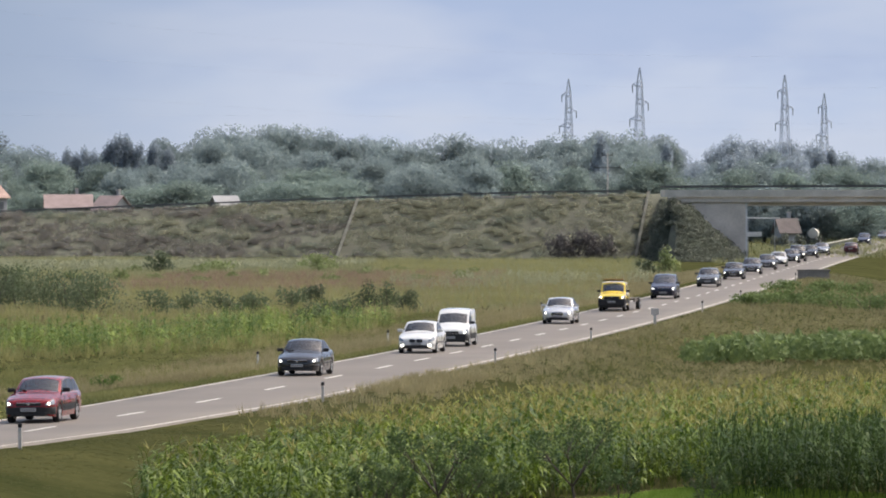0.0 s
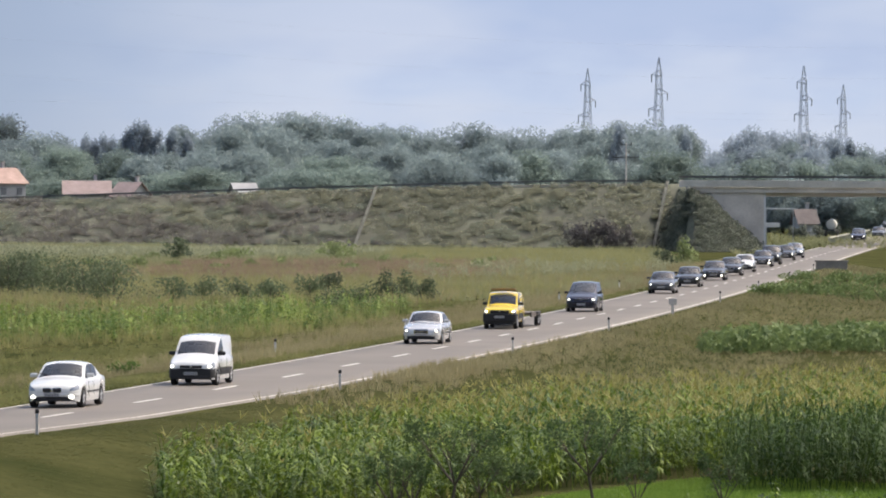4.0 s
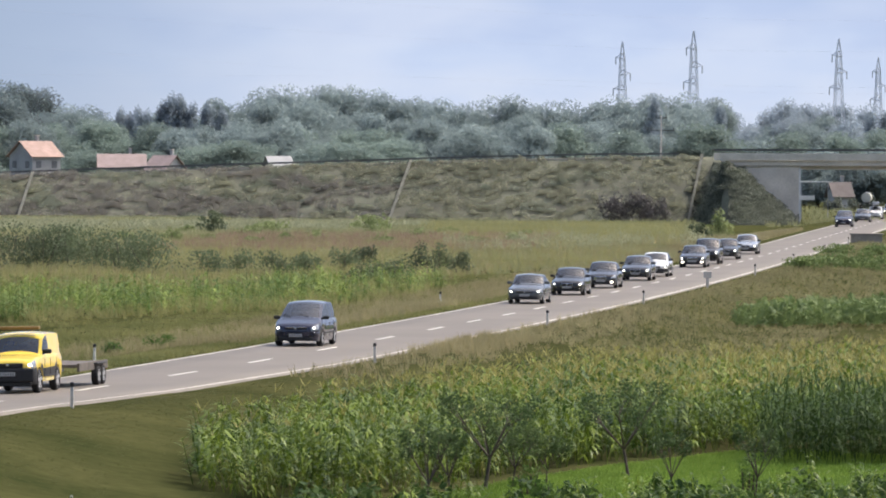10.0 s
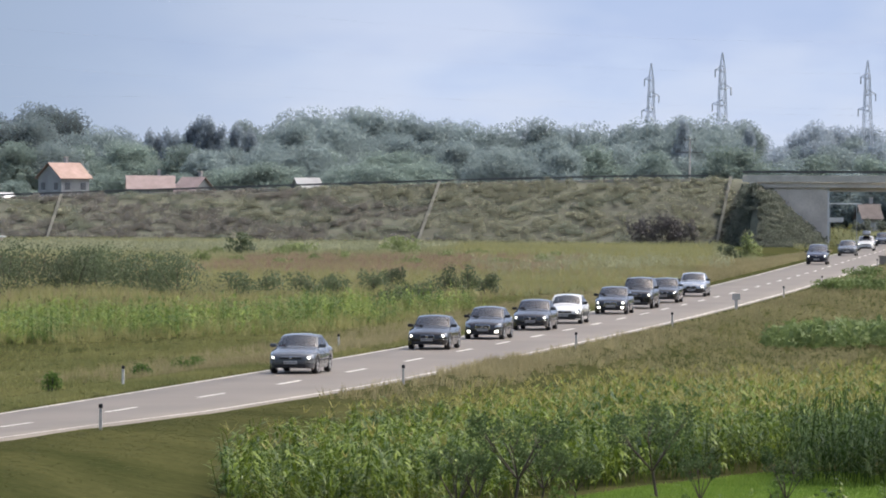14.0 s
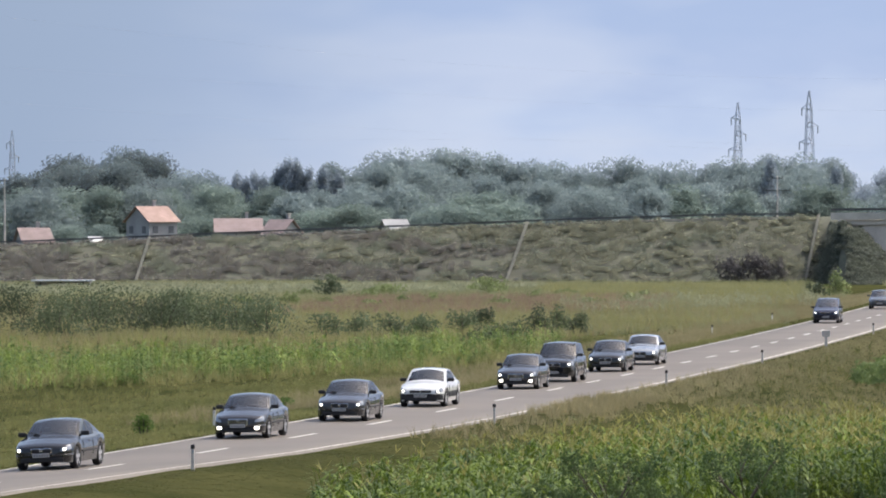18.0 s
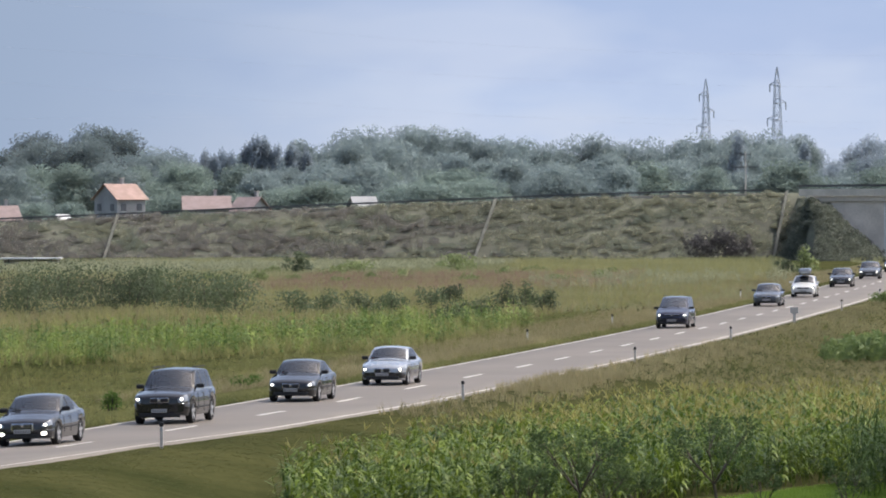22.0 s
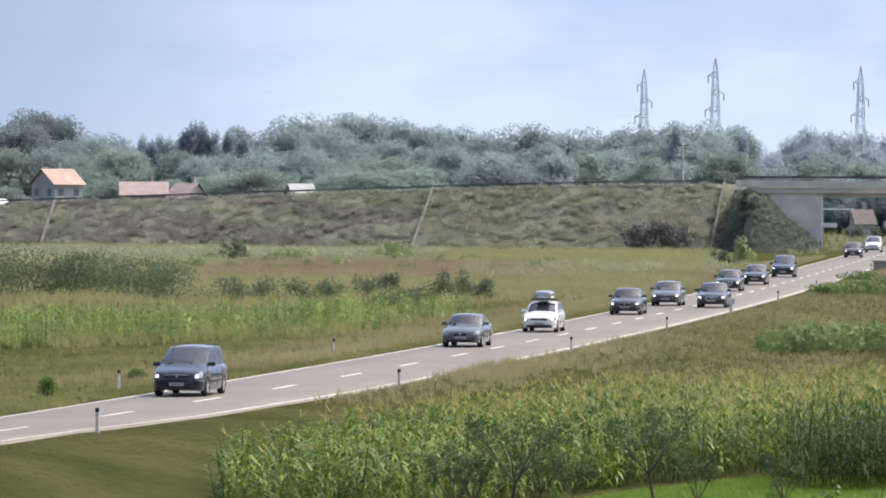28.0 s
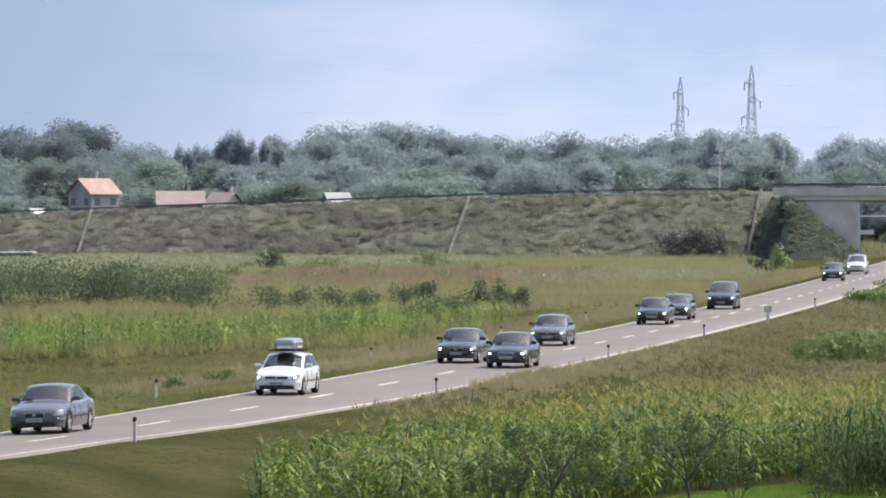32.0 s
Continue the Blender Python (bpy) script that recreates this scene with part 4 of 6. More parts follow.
white, silver = paint("white", (0.62, 0.62, 0.61), 0.0), paint("silver", (0.36, 0.38, 0.41), 0.5)
grey, dark = paint("grey", (0.085, 0.09, 0.10), 0.2), paint("dark_grey", (0.040, 0.040, 0.045), 0.6)
black, blue = paint("black", (0.022, 0.022, 0.024), 0.5), paint("dark_blue", (0.022, 0.024, 0.048), 0.5)
red, yellow = paint("red", (0.20, 0.012, 0.016), 0.2), paint("yellow", (0.74, 0.54, 0.075), 0.0)
M["amber"] = mat("amber_lens", (0.26, 0.15, 0.045), 0.3, spread=0.1)
M["rusty"] = mat("weathered_boards", (0.12, 0.105, 0.095), 0.85, spread=0.3, scale=2, fine=12)
champagne = paint("pale_silver", (0.60, 0.60, 0.60), 0.5)

FLEET = [
    (car("wagon", red, "dark red estate car with black bumper", lower=M["trim"]), [(0, 198.7), (1, 178.2)], -1.6),
    (car("sedan", dark, "dark grey saloon car driving on the road"), [(0, 249.9), (2, 208.7), (2.5, 197.7)], -1.6),
    (car("sedan", white, "white saloon car with twin grille and lit fog lamps", grille="twin", lit=False, fog=True), [(0, 284.9), (2, 245.1), (4, 199.6)], -1.6),
    (car("van", white, "small white panel van with black bumper", lower=M["trim"], closed_sides=True), [(0, 297.3), (2, 261), (4, 222.7), (4.5, 212.5)], -1.6),
    (car("sedan", champagne, "pale silver saloon car with tall grille", grille="tall"), [(0, 348), (2, 315.3), (4, 280.7), (7, 217.4), (8, 195.3)], -1.6),
    (car("jeep", yellow, "yellow off-road car with black front guard and light bar", lit=True, lower=M["trim"], bull=True, light_bar=True), [(0, 383.9), (2, 345.9), (4, 310.2), (7, 254.1), (9, 210.4), (10, 188.4)], -1.6),
    (car("mpv", blue, "dark blue people carrier with bright headlights"), [(0, 429.5), (2, 389.7), (4, 351.7), (6.5, 306.2), (8.5, 269.2), (10.5, 226.2), (12, 191.6)], -1.6),
    (car("sedan", grey, "grey-blue saloon car with pale bonnet"), [(0, 482.9), (2, 446.2), (4, 410.2), (6.5, 364.5), (8.5, 331.8), (10.5, 297.4), (12.5, 259.8), (14.5, 220.1)], -1.6),
    (car("coupe", black, "black saloon car with twin front grille", grille="twin", lit=True), [(0, 522.5), (6.5, 386.2), (8.5, 350.6), (10.5, 317.2), (12.5, 286.6), (14.5, 254.2), (17, 201.2), (18, 178)], -1.6),
    (car("sedan", dark, "dark saloon car with lit fog lamps", grille="tall", lit=False, fog=True), [(0, 555.7), (6.5, 412.2), (8.5, 370.7), (10.5, 334), (12.5, 302.2), (14.5, 272.2), (16.5, 236.6), (18.5, 193.2), (19, 182.2)], -1.6),
    (car("sedan", dark, "dark grey saloon car with lit headlights", grille="twin", lit=True), [(0, 587.3), (6.5, 432.6), (8.5, 391.5), (10.5, 355), (12.5, 322.3), (14.5, 288.3), (16.5, 252), (18.5, 211.3), (19.5, 189.9)], -1.6),
    (car("sedan", white, "white saloon car with dark lower bumper", lower=M["trim"]), [(0, 612.7), (6.5, 450), (8.5, 406.7), (10.5, 366.6), (12.5, 332.5), (14.5, 302.7), (16.5, 266.8), (18.5, 228.5), (20.5, 185.1)], -1.6),
    (car("sedan", dark, "dark saloon car with four lit front lamps", grille="tall", lit=True, fog=True), [(0, 643.5), (6.5, 483), (8.5, 441.9), (10.5, 395.9), (12.5, 357.2), (14.5, 324.6), (16.5, 290.2), (18.5, 252.9), (20.5, 211.7), (21.5, 190.2)], -1.6),
    (car("suv", black, "black sport utility car with lit headlights", grille="twin", lit=True, rails=True), [(0, 658.4), (6.5, 496.8), (8.5, 451.4), (10.5, 409.4), (12.5, 372.3), (14.5, 337.9), (16.5, 300.1), (18.5, 265), (20.5, 228.3), (22.5, 186.7), (23, 176.1)], -1.6),
    (car("sedan", black, "black saloon car with lit amber headlights", grille="twin", lit=True), [(0, 691.3), (6.5, 524.5), (8.5, 472.9), (10.5, 429.1), (12.5, 390), (14.5, 353.8), (16.5, 317.5), (18.5, 282.8), (20.5, 247.9), (22.5, 208.4), (24, 177.3)], -1.6),
    (car("sedan", silver, "silver saloon car with dark lower bumper and twin grille", grille="twin", lower=dark, lit=True), [(0, 720.3), (6.5, 543.1), (8.5, 495.9), (10.5, 452.7), (12.5, 413.9), (14.5, 372.3), (16.5, 330.4), (18.5, 296.7), (20.5, 263.5), (22.5, 227.8), (24.5, 189.3), (25, 179.4)], -1.6),
    (car("mpv", blue, "dark blue people carrier with a tall windscreen", rails=True), [(0, 855), (4, 773.9), (9.5, 657), (11.5, 597.3), (13.5, 539.6), (16.5, 461.1), (18.5, 408.8), (20.5, 365), (22.5, 324.4), (24.5, 285.8), (28, 209.9), (29, 186.5)], -1.6),
    (car("sedan", grey, "large grey saloon car with twin grille", grille="twin", lit=False), [(7, 768.4), (19, 461.9), (21, 417.7), (23, 375.9), (25, 336.4), (27.5, 284.9), (29.5, 242.5), (31.5, 195.8), (32, 184.1)], -1.6),
    (car("hatch", white, "white hatchback carrying a grey roof box", lit=True, boxed=True), [(19.5, 494.5), (21.5, 442), (23.5, 397.4), (25.5, 353.9), (27.5, 312.4), (29.5, 272.6), (31.5, 231.4), (32, 220.7)], -1.6),
    (car("sedan", dark, "dark grey saloon car in the line", grille="twin"), [(19.5, 537.4), (21.5, 487.7), (23.5, 436.2), (25.5, 393.2), (27.5, 352.8), (29.5, 315.2), (31.5, 273.2), (32, 262)], -1.6),
    (car("sedan", grey, "dark grey estate-like saloon keeping to its lane"), [(21, 543.8), (23, 491.2), (25, 436), (27.5, 378.2), (29.5, 340.8), (32, 291.4)], -1.6),
    (car("sedan", dark, "dark grey saloon overtaking on the other lane", grille="tall", lit=True), [(25, 455.1), (27.5, 377.6), (29.5, 324.5), (31.5, 270.9), (32, 255.3)], 1.5),
    (car("sedan", black, "black saloon car with round headlights lit", grille="tall", lit=True), [(25, 491.1), (29, 396.3), (31, 357), (32, 337.7)], -1.6),
    (car("wagon", dark, "dark estate car following closely"), [(25, 522.5), (27.5, 458.7), (29.5, 409.4), (31.5, 361.6), (32, 350.8)], -1.6),
    (car("mpv", blue, "tall blue people carrier with wide mirrors"), [(27.5, 495.5), (29.5, 444), (31.5, 394.8), (32, 381.5)], -1.6),
    (car("hatch", dark, "small dark hatchback far down the road"), [(27.5, 624.3), (29.5, 572.2), (31.5, 515.1), (32, 500.8)], -1.6),
    (car("mpv", champagne, "pale silver people carrier far down the road"), [(27.5, 674.9), (29.5, 617.8), (31.5, 557.2), (32, 541.9)], -1.6),
    (car("hatch", white, "white hatchback coming from under the bridge"), [(30, 683.3), (31, 657.4)], -1.6),
    (car("wagon", paint("maroon", (0.07, 0.02, 0.025)), "dark maroon estate car driving away"), [(0, 730.8), (1, 757.6)], 1.6),
]
TRAILER = trailer()


def place_at(knots, t):
    """Distance along y at t seconds, carried on at the end speeds."""
    ts, ys = [a for a, b in knots], [b for a, b in knots]
    out = ys[-1] > ys[0]
    cap = (lambda s: min(max(s, 17.0), 24.0)) if out else (lambda s: -min(max(-s, 17.0), 24.0))
    if t < ts[0]:
        return ys[0] + cap((ys[1] - ys[0]) / (ts[1] - ts[0])) * (t - ts[0])
    if t > ts[-1]:
        return ys[-1] + cap((ys[-1] - ys[-2]) / (ts[-1] - ts[-2])) * (t - ts[-1])
    # smooth through the knots
    i = max(0, min(len(ts) - 2, int(np.searchsorted(ts, t)) - 1))
    slope = np.gradient(np.array(ys), np.array(ts)) if len(ts) > 2 else np.full(len(ts), (ys[1] - ys[0]) / (ts[1] - ts[0]))
    h = ts[i + 1] - ts[i]
    u = (t - ts[i]) / h
    return (2 * u ** 3 - 3 * u ** 2 + 1) * ys[i] + (u ** 3 - 2 * u ** 2 + u) * h * slope[i] + (3 * u ** 2 - 2 * u ** 3) * ys[i + 1] + (u ** 3 - u ** 2) * h * slope[i + 1]


def stand(y, off, out=False):
    x, yy = beside(y, off)
    d = road_dir(y) * (1 if out else -1)
    tilt = math.degrees(math.atan(rise(yy) / 6.4)) * (-1 if out else 1)
    return pose(x, yy, cross_z(x, yy) + 0.003, tilt, 0, math.degrees(math.atan2(d.y, d.x)))


def motions():
    times = [0.5 * i for i in range(65)]
    for ob, knots, off in FLEET:
        out = knots[-1][1] > knots[0][1]
        # the nose leads by half a car's length
        rows = [(t, stand(float(place_at(knots, t)) + (-2.2 if out else 2.2), off, out)) for t in times]
        walk(ob, rows)
        if ob["label"].startswith("yellow"):
            walk(TRAILER, [(t, stand(float(place_at(knots, t)) + 2.2 + 5.4, off)) for t in times])

# ---- plants: leaf arrays ----
rng = np.random.default_rng(7)


def turned(v, a):
    c, s = np.cos(a), np.sin(a)
    return np.stack([v[..., 0] * c - v[..., 1] * s, v[..., 0] * s + v[..., 1] * c, v[..., 2]], -1)


def blade(length, width, rise, droop, seg=3):
    """One arching strip leaf from the origin along +x."""
    u = np.linspace(0, 1, seg + 1)
    x = length * u * (1 - 0.15 * u)
    z = rise * u - droop * u * u
    w = width * np.interp(u, [0, 0.3, 0.75, 1], [0.55, 1.0, 0.75, 0.06])
    v = np.stack([np.repeat(x, 2), np.ravel(np.column_stack([-w / 2, w / 2])), np.repeat(z, 2)], -1)
    q = np.array([(2 * i, 2 * i + 1, 2 * i + 3, 2 * i + 2) for i in range(seg)])
    return v, q


def join(pieces):
    vs, qs, n = [], [], 0
    for v, q in pieces:
        vs.append(v)
        qs.append(q + n)
        n += len(v)
    return np.concatenate(vs), np.concatenate(qs)


def stalk(h, w):
    v = np.array([(-w, 0, 0), (w, 0, 0), (w * 0.5, 0, h), (-w * 0.5, 0, h), (0, -w, 0), (0, w, 0), (0, w * 0.5, h), (0, -w * 0.5, h)], float)
    return v, np.array([(0, 1, 2, 3), (4, 5, 6, 7)])


def corn_plant(h, leaves, seg, wide=1.0, long=1.0):
    out = [stalk(h, 0.014)]
    a = rng.uniform(0, 6.28)
    for i in range(leaves):
        v, q = blade(long * rng.uniform(0.30, 0.54), wide * rng.uniform(0.055, 0.095), rng.uniform(0.05, 0.3), rng.uniform(0.1, 0.42), seg)
        v = turned(v, a + i * 3.14 + rng.uniform(-0.5, 0.5)) + (0, 0, h * (0.2 + 0.75 * i / leaves) + rng.uniform(-0.08, 0.08))
        out.append((v, q))
    return join(out)


def tassel(h):
    out = []
    for i in range(5):
        v, q = blade(0.26, 0.03, rng.uniform(0.15, 0.32), rng.uniform(0, 0.12), 2)
        out.append((turned(v, rng.uniform(0, 6.28)) + (0, 0, h), q))
    return join(out)


def scatter(name, protos, places, material, label, category, sizes=(0.8, 1.2), lean=0.0, kind="stuff", parent=None):
    """Many copies of a few leaf arrays, joined into one object."""
    places = np.asarray(places, float)
    pick = rng.integers(0, len(protos), len(places))
    vs, qs, n = [], [], 0
    for k, (v, q) in enumerate(protos):
        at = places[pick == k]
        if not len(at):
            continue
        a, s = rng.uniform(0, 6.28, len(at)), rng.uniform(*sizes, len(at))
        vv = turned(np.broadcast_to(v, (len(at), *v.shape)), a[:, None]) * s[:, None, None]
        if lean:
            vv = vv + vv[..., 2:3] * rng.uniform(-lean, lean, (len(at), 1, 3)) * (1, 1, 0)
        vv = vv + at[:, None, :]
        vs.append(vv.reshape(-1, 3))
        qs.append((q[None] + (np.arange(len(at)) * len(v))[:, None, None]).reshape(-1, q.shape[1]) + n)
        n += len(at) * len(v)
    ob = put(name, sheet(name, np.concatenate(vs), np.concatenate(qs)), material, parent)
    if parent is None:
        tagged(ob, label, category, kind=kind)
    return ob


def inside(poly, pts):
    """Which points lie inside a polygon seen from above."""
    x, y = pts[:, 0], pts[:, 1]
    ok = np.zeros(len(pts), bool)
    for (x0, y0), (x1, y1) in zip(poly, poly[1:] + poly[:1]):
        ok ^= ((y0 > y) != (y1 > y)) & (x < (x1 - x0) * (y - y0) / (y1 - y0 + 1e-12) + x0)
    return ok


def rows_in(poly, row, gap, turn):
    """Planting places in rows inside a polygon, with their ground height."""
    p = np.array(poly)
    c, r = p.mean(0), np.abs(p - p.mean(0)).max() * 1.5
    a, b = np.meshgrid(np.arange(-r, r, row), np.arange(-r, r, gap))
    a, b = a.ravel() + rng.normal(0, row * 0.32, a.size), b.ravel() + rng.normal(0, gap * 0.3, b.size)
    t = radians(turn)
    q = np.column_stack([c[0] + a * math.cos(t) - b * math.sin(t), c[1] + a * math.sin(t) + b * math.cos(t)])
    q = q[inside(list(map(tuple, poly)), q)]
    return np.column_stack([q, [ground_z(x, y) for x, y in q]])


def spread_in(poly, count):
    p = np.array(poly)
    q = rng.uniform(p.min(0), p.max(0), (count, 2))
    q = q[inside(list(map(tuple, poly)), q)]
    return np.column_stack([q, [ground_z(x, y) for x, y in q]])


def leaf_cloud(blobs, count, size, flat=0.5):
    """Leaf quads over lumps (centre, radii): they face outwards, with gaps between the lumps."""
    vol = np.array([b[1][0] * b[1][2] for b in blobs])
    n = np.maximum(4, (count * vol / vol.sum()).astype(int))
    vs = []
    for (c, r), m in zip(blobs, n):
        d = rng.normal(0, 1, (m, 3))
        d /= np.linalg.norm(d, axis=1)[:, None]
        rad = rng.uniform(0.45, 1.02, (m, 1)) ** 0.6
        p = np.array(c) + d * rad * np.array(r)
        nr = d + rng.normal(0, flat, (m, 3))
        nr /= np.linalg.norm(nr, axis=1)[:, None]
        t = np.cross(nr, rng.normal(0, 1, (m, 3)))
        t /= np.linalg.norm(t, axis=1)[:, None] + 1e-9
        b = np.cross(nr, t)
        s = size * rng.uniform(0.6, 1.4, (m, 1))
        vs.append(np.stack([p - t * s * 0.6, p - b * s * 0.32, p + t * s * 0.6, p + b * s * 0.32], 1))
    v = np.concatenate(vs).reshape(-1, 3)
    return v, np.arange(len(v)).reshape(-1, 4)


# ---- the near corn fields ----
CORN = [corn_plant(rng.uniform(1.3, 1.6), 18, 3) for _ in range(12)]
TASSELS = [tassel(1.45) for _ in range(5)]
near_field = [(-5.6, 153), (-4.2, 147), (-1.5, 147.5), (1.0, 154), (4.5, 164), (8.5, 172), (13.5, 180), (22, 196), (34, 212), (34, 246), (20, 226), (10.0, 214.5), (5.5, 207), (1.5, 193), (-1.8, 180), (-4.0, 168), (-5.6, 160)]
spots = rows_in(near_field, 0.78, 0.34, 62)
scatter("corn_field", CORN, spots, M["corn"], "field of green maize with pale tassels beside the road", "maize field", (0.72, 1.15), 0.3)
edge = spots[(spots[:, 1] < 160) & (rng.uniform(0, 1, len(spots)) < 0.09)]
scatter("yellowed_corn", CORN, edge + (0.1, 0.3, -0.2), M["corn_dry"], "yellowing maize plants at the field edge", "maize", (0.45, 0.8), 0.15)
back = spots[(spots[:, 1] > 176) & (rng.uniform(0, 1, len(spots)) < 0.55) | (rng.uniform(0, 1, len(spots)) < 0.12)]
scatter("corn_tassels", TASSELS, back, M["tassel"], "straw-coloured maize tassels above the field", "maize tassels", (0.85, 1.2))
tall = [(9.6, 163), (14.5, 164), (24, 172), (24, 185), (14, 178), (9.2, 172)]
scatter("tall_corn", [corn_plant(rng.uniform(1.9, 2.15), 16, 2) for _ in range(8)], rows_in(tall, 0.65, 0.3, 62), M["corn_dark"], "block of tall dark green maize", "maize", (0.75, 1.15), 0.3)

# ---- maize and crops across the road ----
CORN_FAR = [corn_plant(rng.uniform(1.2, 1.7), 10, 2, 1.5, 1.45) for _ in range(8)]
left_field = [(-60, 292), (-24, 290), (-14, 305), (-6, 324), (-1.0, 352), (2.5, 384), (-2, 388), (-9, 368), (-18, 344), (-60, 340)]
lf = rows_in(left_field, 0.9, 0.36, 70)
lf = lf[np.array([noise.noise(Vector((x * 0.22, y * 0.12, 5.0))) + rng.uniform(-0.3, 0.3) > 0.13 for x, y, z in lf])]
half = np.array([noise.noise(Vector((x * 0.3, y * 0.2, 9.0))) + rng.uniform(-0.4, 0.4) > -0.02 for x, y, z in lf])
scatter("dark_corn", CORN_FAR, lf[half], M["corn_mid"], "darker green maize plants in the strip across the road", "maize", (0.5, 1.15), 0.12)
scatter("corn_field", CORN_FAR, lf[~half], M["corn_across"], "strip of bright green maize across the road", "maize field", (0.45, 1.1), 0.12)
far_strip = [(4, 500), (24, 530), (27, 575), (14, 575), (2, 540)]
fs = rows_in(far_strip, 1.3, 0.55, 75)
fs = fs[np.array([noise.noise(Vector((x * 0.25, y * 0.06, 2.0))) + rng.uniform(-0.25, 0.25) > 0.08 for x, y, z in fs])]
scatter("corn_field", CORN_FAR, fs, M["clover"], "pale green maize strip near the embankment", "maize field", (0.5, 1.0), 0.2)
right_crop = [(15.0, 292), (24, 296), (44, 306), (44, 332), (24, 318), (16.5, 306)]
scatter("bean_crop", [leaf_cloud([((0, 0, 0.55), (0.45, 0.45, 0.5))], 42, 0.22) for _ in range(6)], rows_in(right_crop, 1.0, 0.7, 60), M["crop"], "dark green leafy crop strip", "crop", (0.6, 1.3))

# ---- grasses ----


def tuft(n, h, w):
    out = []
    for i in range(n):
        a, l = rng.uniform(0, 6.28), h * rng.uniform(0.6, 1.1)
        v = np.array([(-w, 0, 0), (w, 0, 0), (0, l * rng.uniform(0.1, 0.5), l)])
        out.append((turned(v, a) + (*rng.uniform(-0.12, 0.12, 2), 0), np.array([(0, 1, 2)])))
    return join(out)


TUFT = [tuft(9, 0.42, 0.016) for _ in range(8)]
LOW = [tuft(8, 0.13, 0.022) for _ in range(8)]
TALL = [tuft(12, 0.75, 0.02) for _ in range(6)]


def verge(y0, y1, o0, o1, count):
    ys, os_ = rng.uniform(y0, y1, count), rng.uniform(0, 1, count) ** 1.3
    out = []
    for y, o in zip(ys, os_):
        x, yy = beside(float(y), o0 + (o1 - o0) * float(o))
        out.append((x, yy, ground_z(x, yy)))
    return np.array(out)


scatter("verge_grass", LOW, verge(150, 420, -3.9, -20, 30000), M["grass"], "short olive green verge grass along the road", "grass", (0.6, 1.3), 0.4)
FLAT = [(v * (2.2, 2.2, 0.3), q) for v, q in LOW]
scatter("mown_grass", FLAT, verge(130, 300, 3.9, 18, 22000), M["grass_verge"], "dark olive mown grass slope between road and maize", "grass", (0.25, 0.55), 0.6)
scatter("dry_grass", TUFT, np.concatenate([verge(232, 252, 3.7, 6.0, 500), verge(205, 300, 3.9, 7.0, 500), verge(240, 620, -4.6, -14, 11000)]), M["grass_dry"], "brown dry tufts of grass on the verge", "grass", (0.5, 1.2), 0.4)
scatter("olive_grass", TUFT, np.concatenate([verge(250, 560, 4.2, 15, 11000), spread_in([(12, 250), (44, 262), (60, 420), (40, 420), (22, 330)], 6000)]), M["grass_olive"], "olive brown grass slope beside the road", "grass", (0.35, 0.8), 0.5)
scatter("meadow_grass", TUFT, np.concatenate([spread_in([(-60, 215), (-16, 215), (-8, 285), (-14, 300), (-24, 288), (-60, 290)], 5000)]), M["grass"], "rough green meadow grass", "grass", (0.4, 1.0), 0.4)
lawn = [(0.5, 148), (2.5, 155), (5.2, 163), (9.0, 171), (10, 172), (15, 166), (14, 154), (9, 149), (3, 141), (0, 141)]
scatter("lawn_grass", LOW, spread_in(lawn, 42000), M["grass_lush"], "fresh bright green grass patch", "grass", (0.7, 1.2), 0.3)
fallow = [(-70, 342), (-18, 346), (-2, 390), (2, 400), (14, 470), (-70, 470)]
scatter("field_weeds", TALL, np.concatenate([spread_in(fallow, 4500), spread_in([(-75, 480), (20, 480), (28, 600), (-75, 600)], 8000)]), M["grass_dry"], "tall brownish grass and weeds in the fallow field", "grass", (0.45, 1.1), 0.4)
scatter("golden_grass", TALL, np.concatenate([spread_in(fallow, 9000), spread_in(left_field, 9000), spread_in([(-30, 440), (12, 440), (24, 560), (-30, 560)], 5000), spread_in([(4, 560), (24, 560), (31, 715), (0, 715)], 6000)]), M["grass_gold"], "tall yellow-green grass in the fallow field", "grass", (0.45, 1.1), 0.4)
scatter("dock_stalks", TALL, spread_in([(-22, 515), (-6, 505), (10, 520), (14, 610), (-18, 605)], 6500), M["dock"], "reddish brown seeding weeds in the field", "weeds", (0.6, 1.2), 0.4)
scatter("stubble_strip", TALL, spread_in([(-75, 716), (-27, 722), (-22, 763), (-75, 763)], 6000), M["field_pale"], "pale straw-green strip at the embankment foot", "field", (0.5, 0.8), 0.4)
scatter("clover_strip", [leaf_cloud([((0, 0, 0.35), (0.7, 0.7, 0.4))], 50, 0.25) for _ in range(5)], spread_in([(-75, 636), (-6, 645), (2, 712), (-75, 714)], 2600), M["clover"], "pale green leafy strip before the embankment", "crop", (0.5, 1.1))
scatter("green_field", TALL, np.concatenate([spread_in([(40, 700), (80, 700), (110, 960), (45, 960)], 5000), spread_in([(-75, 590), (30, 590), (33, 740), (-75, 740)], 12000), spread_in([(-75, 400), (18, 420), (24, 600), (-75, 600)], 9000)]), M["field_pale"], "pale green weedy field before the embankment", "field", (0.5, 1.1), 0.4)
scatter("verge_flowers", [leaf_cloud([((0, 0, 0.16), (0.05, 0.05, 0.04))], 8, 0.05)], spread_in([(-11, 128), (-4, 131), (-6, 146), (-11.5, 143)], 9), M["line"], "small white flowers in the mown grass", "flowers", (0.6, 1.3))
WEED = [leaf_cloud([((0, 0, 0.3), (0.32, 0.32, 0.32))], 60, 0.12) for _ in range(6)]
